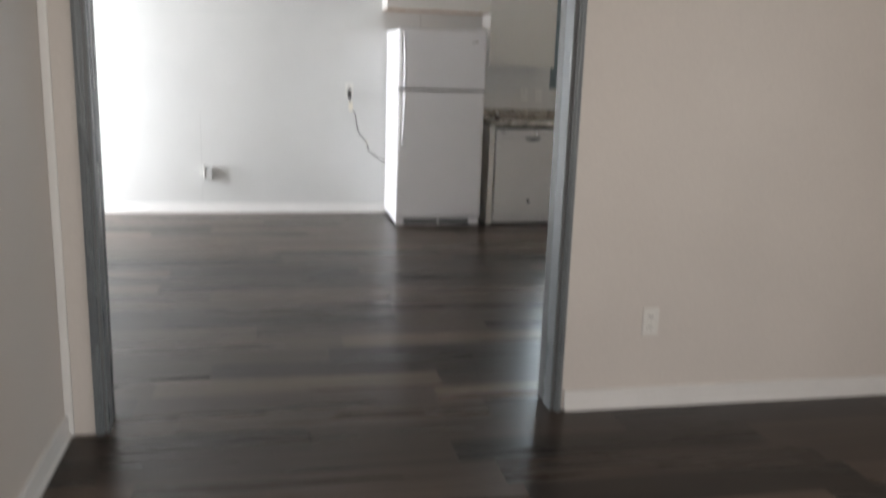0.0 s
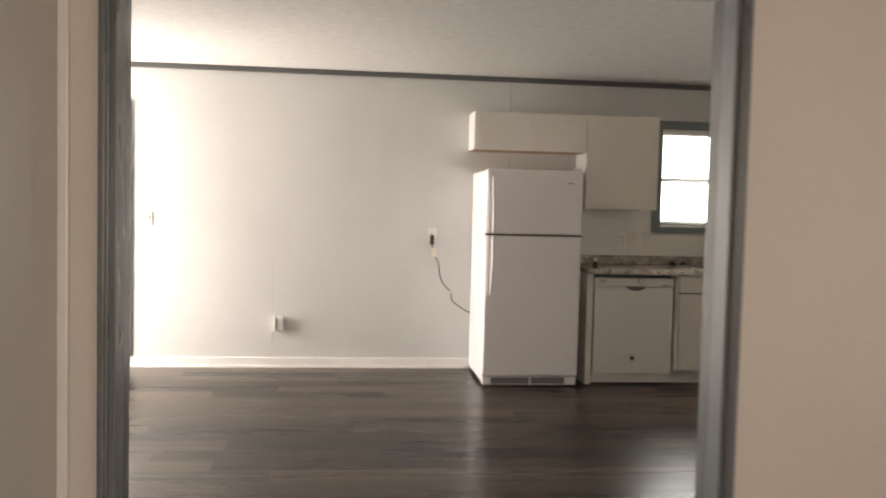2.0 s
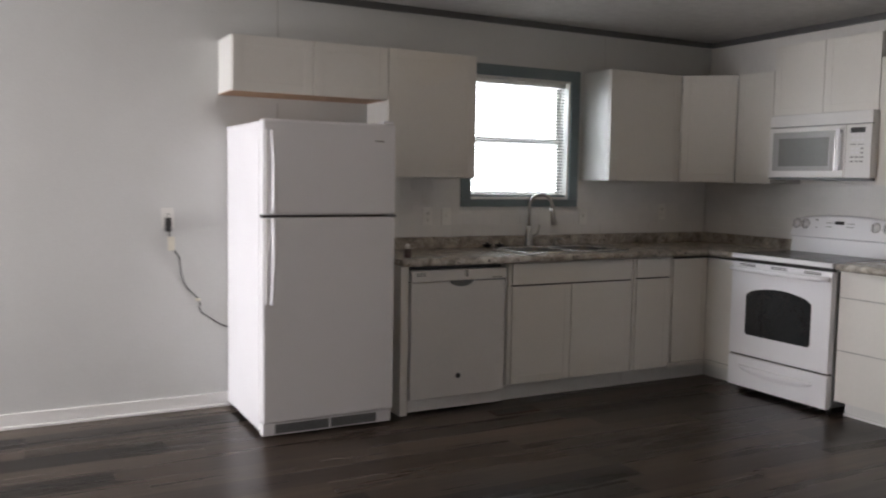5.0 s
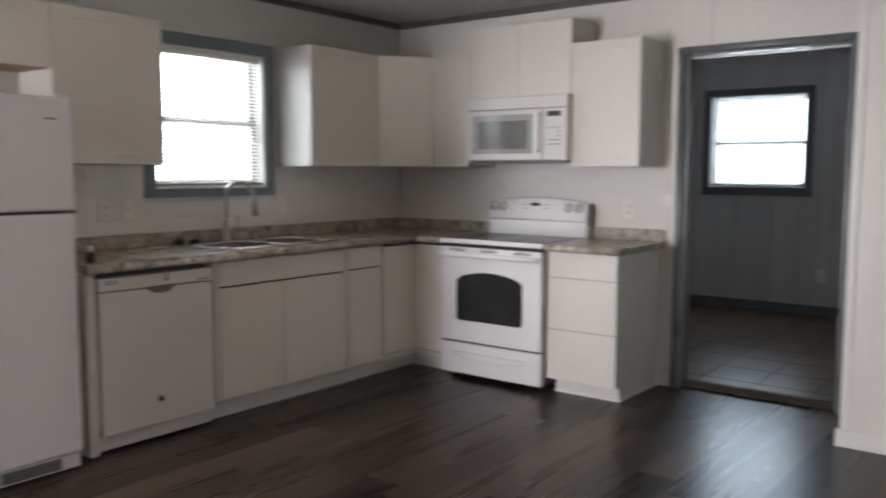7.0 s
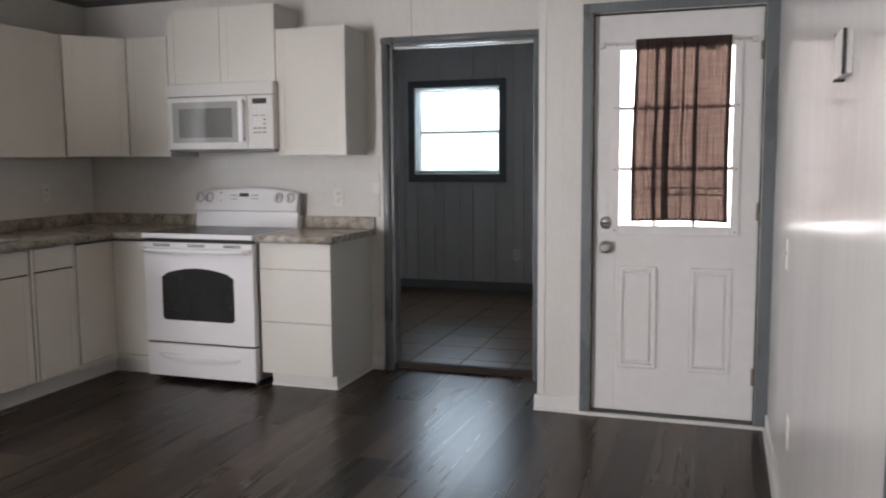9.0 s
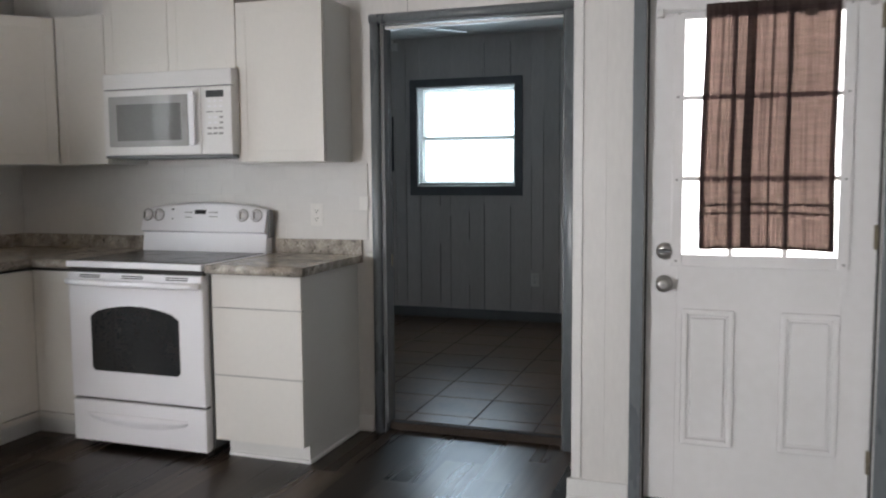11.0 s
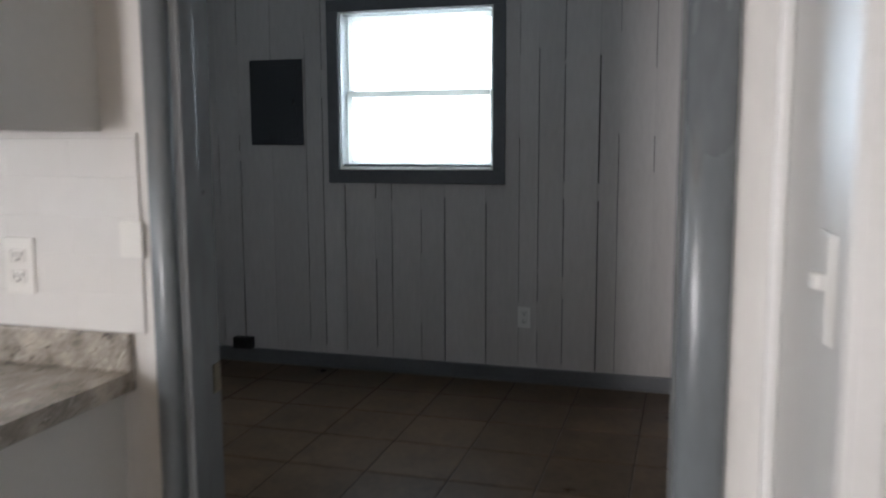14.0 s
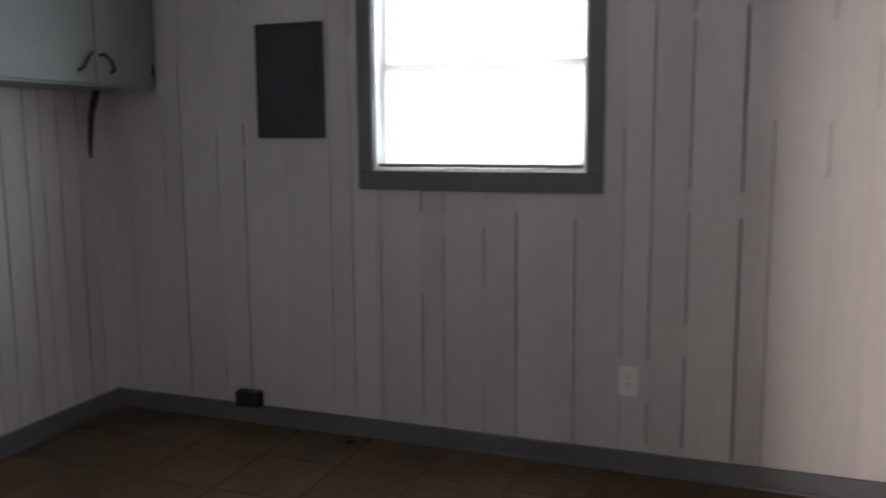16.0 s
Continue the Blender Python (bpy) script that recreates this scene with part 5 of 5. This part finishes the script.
# ---- ceiling lamp, chime, vent ----
def ceiling_lamp():
    x, y = 3.366, 5.595
    t = thing("ceiling_lamp", (x, y, CEIL - 0.125), "wide amber alabaster-glass ceiling lamp with bronze rings, lit", "ceiling lamp")
    part("canopy", turned([(0.30, 0), (0.34, 0.004), (0.34, 0.014)], (x, y, CEIL - 0.0145)), BRONZE, t)
    part("band", turned([(0.362, -0.066), (0.366, -0.045), (0.362, -0.018)], (x, y, CEIL), sides=48), AMBER, t, "glowing amber glass band")
    part("bowl", turned([(0.02, -0.130), (0.12, -0.125), (0.24, -0.109), (0.33, -0.087), (0.368, -0.068)], (x, y, CEIL), sides=48), AMBER, t, "glowing amber glass bowl")
    for z in (-0.074, -0.020):
        part("ring", turned([(0.368, z), (0.382, z + 0.002), (0.382, z + 0.011), (0.366, z + 0.013)], (x, y, CEIL), sides=48), BRONZE, t)
    for k in range(6):
        c, s = math.cos(k * math.pi / 3 + 0.4), math.sin(k * math.pi / 3 + 0.4)
        part("strap", tube([(x + 0.374 * c, y + 0.374 * s, CEIL - 0.066), (x + 0.374 * c, y + 0.374 * s, CEIL - 0.015)], 0.005, 6), BRONZE, t)
    part("finial", turned([(0.004, -0.152), (0.012, -0.147), (0.014, -0.131), (0.006, -0.127)], (x, y, CEIL), sides=14), BRONZE, t)


ceiling_lamp()
t = thing("door_chime", (2.11, RY, 1.500), "white door chime box with dark edge on the glossy wall", "door chime")
part("case", fbox(FR, 2.050, 2.178, -0.018, -0.004, 1.502, 1.590, 0.003), WHITE, t)
part("cover", fbox(FR, 2.058, 2.184, -0.024, -0.018, 1.500, 1.592, 0.002), WHITE, t)
part("edge_line", fbox(FR, 2.046, 2.050, -0.0245, -0.018, 1.502, 1.590, 0.001), DARKGAP, t, "dark slot along the edge")
for z in (1.497, 1.590):
    part("edge_line", fbox(FR, 2.168, 2.186, -0.0245, -0.004, z, z + 0.005), DARKGAP, t)

t = thing("floor_register", (2.85, 6.83, 0), "brown metal floor register set in the planks", "floor vent")
part("frame", box(2.70, 3.0, 6.775, 6.885, 0.0005, 0.005, 0.002), BRONZE, t)
bm = bmesh.new()
for i in range(14):
    cuboid(bm, 2.718 + 0.019 * i, 2.729 + 0.019 * i, 6.79, 6.87, 0.005, 0.0065)
part("louvres", bm, BLACK, t)


# ---- laundry ----
t = thing("breaker_panel", (LX, 6.665, 1.337), "dark grey steel breaker panel door on the board wall", "breaker panel")
p = part("cover", fbox(FL, 6.505, 6.825, -0.012, 0, 1.337, 1.807, 0.002), LPANELBOX, t)
part("door", fbox(FL, 6.535, 6.795, -0.017, -0.012, 1.37, 1.775, 0.002), LPANELBOX, p)
part("latch", fbox(FL, 6.55, 6.562, -0.021, -0.017, 1.56, 1.595, 0.002), BLACK, p)
t = thing("vent_box", (LX, 6.909, 0.156), "small black duct box low on the board wall", "vent")
part("box", fbox(FL, 6.852, 6.966, -0.055, 0, 0.156, 0.224, 0.006), BLACK, t)
part("flap", fbox(FL, 6.862, 6.956, -0.062, -0.055, 0.166, 0.215, 0.003), BLACK, t)


t = thing("conduit_elbow", (LX, 6.49, 2.365), "short white conduit elbow above the breaker panel", "conduit")
part("stub", fbox(FL, 6.455, 6.515, -0.03, 0, 2.365, 2.43, 0.006), WHITE, t)
part("collar", fbox(FL, 6.50, 6.575, -0.035, 0, 2.428, 2.456, 0.006), WHITE, t)


def laundry_cabinet():
    x0, x1, y, z0, z1 = 6.9, 8.075, 7.33, 1.548, 2.22
    t = thing("laundry_cabinet", ((x0 + x1) / 2, 7.5, z0), "grey-green painted two-door wall cabinet with arched pulls", "cabinet")
    part("body", box(x0, x1, y + 0.018, LY1, z0, z1, 0.002), LCAB, t)
    mid = 7.707
    for a, b, s in ((x0 + 0.01, mid - 0.002, -1), (mid + 0.002, x1 - 0.01, 1)):
        d = part("door", box(a, b, y, y + 0.018, z0 + 0.012, z1 - 0.01, 0.003), LCAB, t)
        c = mid + s * 0.055
        pts = [(c - 0.03 * s, y, z0 + 0.125), (c - 0.022 * s, y - 0.02, z0 + 0.13), (c + 0.01 * s, y - 0.024, z0 + 0.105), (c + 0.03 * s, y - 0.02, z0 + 0.07), (c + 0.032 * s, y, z0 + 0.06)]
        part("pull", tube(pts, 0.007, 8), BRONZE, d, "dark arched pull")
        h = b - 0.02 if s > 0 else a + 0.02
        part("hinge", tube([(h, y - 0.004, z0 + 0.06), (h, y - 0.004, z0 + 0.11)], 0.007, 8), BRONZE, d)


laundry_cabinet()
t = thing("wall_bracket", (7.94, LY1, 1.22), "dark iron bracket under the laundry cabinet", "bracket")
part("arm", tube([(7.965, LY1 - 0.012, 1.255), (7.95, LY1 - 0.03, 1.34), (7.935, LY1 - 0.06, 1.45), (7.93, LY1 - 0.10, 1.547)], 0.014, 8, [0.5, 0.8, 1, 1.2]), BLACK, t)


def ceiling_fan():
    x, y, z = 6.63, 5.97, 2.295
    t = thing("ceiling_fan", (x, y, z), "white ceiling fan in the laundry, at rest", "ceiling fan")
    part("downrod", turned([(0.012, 0), (0.012, LCEIL - z - 0.03), (0.06, LCEIL - z - 0.02), (0.06, LCEIL - z)], (x, y, z), sides=16), WHITE, t)
    part("motor", turned([(0.05, -0.02), (0.11, 0.0), (0.12, 0.04), (0.09, 0.08), (0.03, 0.09)], (x, y, z)), WHITE, t)
    for k in range(4):
        a = radians(-38.8) + k * math.pi / 2
        c, s = math.cos(a), math.sin(a)
        bm = bmesh.new()
        out = [(0.14, -0.045), (0.56, -0.062), (0.635, -0.055), (0.66, -0.03), (0.66, 0.03), (0.635, 0.055), (0.56, 0.062), (0.14, 0.045)]
        lo = [bm.verts.new((x + c * r - s * w, y + s * r + c * w, z + 0.03 + 0.12 * w)) for r, w in out]
        hi = [bm.verts.new((x + c * r - s * w, y + s * r + c * w, z + 0.038 + 0.12 * w)) for r, w in out]
        bm.faces.new(lo[::-1]), bm.faces.new(hi)
        for i in range(8):
            bm.faces.new((lo[i], lo[(i + 1) % 8], hi[(i + 1) % 8], hi[i]))
        bl = part("blade", bm, WHITE, t)
        part("blade_iron", tube([(x + c * 0.09, y + s * 0.09, z + 0.025), (x + c * 0.2, y + s * 0.2, z + 0.028)], 0.012, 8), WHITE, bl)


ceiling_fan()


# ---- pieces: wall boards, tiles, planks ----
def boards(face, u0, u1, z0, z1, grooves, gap, mat, parent, holes=(), thick=0.014, rng=None):
    """Boards of a panelled wall, with real gaps between them."""
    cuts = [u0] + sorted(g for g in grooves if u0 < g < u1) + [u1]
    for a, b in zip(cuts, cuts[1:]):
        ga, gb = (0 if a == u0 else gap * rng.uniform(0.2, 0.75)), (0 if b == u1 else gap * rng.uniform(0.2, 0.75))
        a2, b2 = a + ga, b - gb
        segs = [(a2, b2, z0, z1)]
        for h in holes:
            nxt = []
            for s in segs:
                if s[1] <= h[0] or s[0] >= h[1]:
                    nxt.append(s)
                    continue
                if s[0] < h[0]:
                    nxt.append((s[0], h[0], s[2], s[3]))
                if s[1] > h[1]:
                    nxt.append((h[1], s[1], s[2], s[3]))
                m0, m1 = max(s[0], h[0]), min(s[1], h[1])
                nxt.append((m0, m1, s[2], h[2]))
                nxt.append((m0, m1, h[3], s[3]))
            segs = nxt
        for s in segs:
            bm = fbox(face, s[0], s[1], 0, thick, s[2], s[3])
            part("board", bm, mat, parent)


def fillers(face, gaps, z0, z1, mat, parent, holes, rng):
    """Lengths where old paint has closed a gap: all but the open lengths of each groove."""
    for g, clear in gaps:
        ends = [z0 + 0.02] + [v + rng.uniform(-0.01, 0.01) for ab in clear for v in ab] + [z1]
        for za, zb in zip(ends[::2], ends[1::2]):
            spans = [(za, zb)]
            for h in holes:
                if h[0] - 0.01 < g < h[1] + 0.01:
                    spans = [(a, b) for a, b in ((za, min(zb, h[2] - 0.004)), (max(za, h[3] + 0.004), zb))]
            for a, b in spans:
                if b - a > 0.02:
                    part("paint_fill", fbox(face, g - 0.0055, g + 0.0055, 0.0016, 0.012, a, b), mat, parent)


rng = random.Random(4)
end = thing("panelling_end", (LX, 5.95, LFLOOR), "off-white painted board panelling with dark gaps", "wall panelling", kind="structure")
GAPS = [(7.53, [(0.20, 1.38), (1.9, 2.2)]), (7.33, [(1.01, 1.41)]), (7.235, [(0.20, 1.71), (1.95, 2.3)]), (7.045, [(0.2, 0.35), (1.04, 1.4)]), (6.908, [(0.2, 1.25), (1.3, 1.4), (1.9, 2.4)]), (6.70, [(1.80, 2.30)]),
        (6.492, [(0.21, 0.45), (0.53, 1.95)]), (6.392, [(0.2, 1.59), (1.75, 2.4)]), (6.265, [(0.18, 1.12), (2.12, 2.4)]), (6.083, [(0.2, 0.7), (1.04, 1.12)]), (5.989, [(0.15, 0.96), (1.03, 1.12)]), (5.823, [(0.14, 0.35), (0.75, 0.98)]),
        (5.689, [(0.14, 1.06), (2.12, 2.4)]), (5.46, [(0.14, 1.02), (2.12, 2.4)]), (5.283, [(0.18, 0.42), (0.51, 1.37), (1.8, 2.3)]), (5.183, [(0.17, 0.35), (0.52, 0.67), (0.7, 1.83)]), (5.052, [(0.18, 0.54), (0.66, 1.06), (1.15, 1.73), (1.77, 2.4)]),
        (4.876, [(0.15, 1.05), (1.13, 1.78)]), (4.778, [(0.16, 1.39), (1.9, 2.3)]), (4.605, [(1.2, 1.37), (1.7, 2.1)]), (4.465, [(1.43, 1.65)])]
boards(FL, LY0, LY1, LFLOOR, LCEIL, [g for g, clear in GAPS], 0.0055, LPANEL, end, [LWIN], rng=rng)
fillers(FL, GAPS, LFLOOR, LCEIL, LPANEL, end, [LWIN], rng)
side = thing("panelling_left", (6.8, LY1, LFLOOR), "off-white painted board panelling with dark gaps", "wall panelling", kind="structure")
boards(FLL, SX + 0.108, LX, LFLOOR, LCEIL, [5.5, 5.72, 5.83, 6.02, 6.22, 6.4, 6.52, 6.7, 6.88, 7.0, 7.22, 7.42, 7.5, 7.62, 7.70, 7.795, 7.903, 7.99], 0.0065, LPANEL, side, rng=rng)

gp = thing("panelling_right", (6.6, LY0, LFLOOR), "off-white grooved panelling on the laundry side wall", "wall panelling", kind="structure")
u, rg = SX + 0.11, random.Random(3)
while u < LX - 0.003:
    wd = min(rg.choice((0.09, 0.12, 0.15)), LX - u)
    if LX - u - wd < 0.03:
        wd = LX - u
    part("board", fbox(FLR, u + 0.0003, u + wd - 0.0003, -0.004, 0, 0.02, LCEIL, 0.0012, 1), PANEL, gp)
    u += wd

# shallow V-grooved panelling in the kitchen
gp = thing("panelling_gloss", (3.0, RY, 0.085), "glossy white grooved panelling of the divider wall", "wall panelling", kind="structure")
u, rg = 1.49, random.Random(9)
while u < DX - 0.003:
    wd = min(rg.choice((0.09, 0.115, 0.14, 0.165)), DX - u)
    if DX - u - wd < 0.03:
        wd = DX - u
    part("board", fbox(FR, u + 0.0001, u + wd - 0.0001, -0.004, 0, 0.0, CEIL - 0.042, 0.0005, 1), PANEL, gp)
    u += wd
gp = thing("panelling_back_door", (DX, 4.2, 0.085), "off-white grooved panelling beside the back door", "wall panelling", kind="structure")
for a, b in ((4.068, 4.165), (4.165, 4.254)):
    part("board", fbox(FD, a + 0.0001, b - 0.0001, -0.004, 0, 0.0, CEIL - 0.042, 0.0006, 1), PANEL_SOFT, gp)
for a, b in ((3.14, 3.35), (3.35, 3.60), (3.60, 3.85), (3.85, 4.066)):
    part("board", fbox(FD, a + 0.0001, b - 0.0001, -0.004, 0, 2.118, CEIL - 0.042, 0.0007, 1), PANEL_SOFT, gp)

# white subway tile splashback
def subway(name, face, u0, u1, z0, z1, holes=()):
    t = thing(name, fpt(face, (u0 + u1) / 2, 0, z0), "white glossy subway tile splashback", "splashback", kind="structure")
    bm = bmesh.new()
    for h in [(u0, u1, z0, z1)]:
        cuts = sorted({u0, u1, *[c for q in holes for c in q[:2]]})
        for a, b in zip(cuts, cuts[1:]):
            top = min([z1] + [q[2] for q in holes if q[0] <= a and q[1] >= b])
            fput(bm, face, a, b, -0.0062, 0, z0, top)
    part("grout_bed", bm, GROUTW, t)
    row, z, cache = 0, z0, {}
    while z < z1 - 0.01:
        zt = min(z + 0.0753, z1)
        u = u0 - (0.0775 if row % 2 else 0)
        while u < u1 - 0.005:
            a, b, top = max(u, u0), min(u + 0.1543, u1), zt
            for q in holes:
                if b > q[0] and a < q[1] and top > q[2]:
                    if a < q[0] - 0.01:
                        b = q[0]
                    elif b > q[1] + 0.01:
                        a = q[1]
                    else:
                        top = min(top, q[2])
            if b - a > 0.012 and top - z > 0.008:
                key = (round(b - a, 4), round(top - z, 4))
                c = fpt(face, a, 0, z)
                if key not in cache:
                    ob = part("tile", fbox(face, a, b, -0.0072, -0.004, z, top, 0.0011, 1), TILEW, t)
                    cache[key] = (ob.data, c)
                else:
                    ob = new("tile", cache[key][0])
                    ob.parent = t
                    ob.location = c - cache[key][1]
            u += 0.155
        z += 0.076
        row += 1
    return t


subway("splashback_sink", FW, 2.232, SX - 0.009, 0.985, 1.374, [(KWIN[0] - 0.076, KWIN[1] + 0.076, KWIN[2] - 0.076)])
subway("splashback_stove", FS, 5.437, WY - 0.009, 0.985, 1.374)

# laundry floor tiles
rng = random.Random(5)
pit, x = 0.340, 5.726 - 2 * 0.340
first = None
while x < LX - 0.01:
    y = 4.608 - 2 * 0.340
    while y < LY1 - 0.01:
        a, b, c, d = max(x, SX + 0.096) + 0.003, min(x + pit, LX - 0.0) - 0.003, max(y, LY0) + 0.003, min(y + pit, LY1) - 0.003
        if b - a > 0.03 and d - c > 0.03:
            full = abs(b - a - pit + 0.006) < 1e-6 and abs(d - c - pit + 0.006) < 1e-6
            if full and first is not None:
                ob = new("tile", first[0])
                ob.parent = LFLOORS
                ob.location = (a - first[1], c - first[2], 0)
            else:
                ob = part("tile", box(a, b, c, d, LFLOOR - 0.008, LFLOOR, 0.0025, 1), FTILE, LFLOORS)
                if full:
                    first = (ob.data, a, c)
        y += pit
    x += pit

# vinyl planks, laid along x
rng = random.Random(12)
PW, PL = 0.182, 1.22
y, row = WY, 0
far, cache = bmesh.new(), {}
count = 0
while y > -2.5:
    ya = y - PW
    x = KX - rng.uniform(0, PL)
    while x < SX + 0.04:
        front = y < NY + 0.1
        a, b = max(x, -0.58 if front else KX), min(x + PL, 3.7 if front else SX + 0.049)
        if b - a > 0.02:
            if ya > 0.55 and count < 300:
                key = round(b - a, 3)
                if key not in cache:
                    ob = part("plank", box(a + 0.00012, b - 0.00012, ya + 0.00012, y - 0.00012, -0.006, 0.0), PLANK, FLOOR)
                    cache[key] = (ob.data, a, ya)
                else:
                    me, ax, ay = cache[key]
                    ob = new("plank", me)
                    ob.parent = FLOOR
                    ob.location = (a - ax, ya - ay, 0)
                count += 1
            else:
                cuboid(far, a + 0.00012, b - 0.00012, ya + 0.00012, y - 0.00012, -0.006, 0.0)
        x += PL
    y = ya
tagged(part("planks_beyond", far, PLANK, FLOOR), kind="stuff")
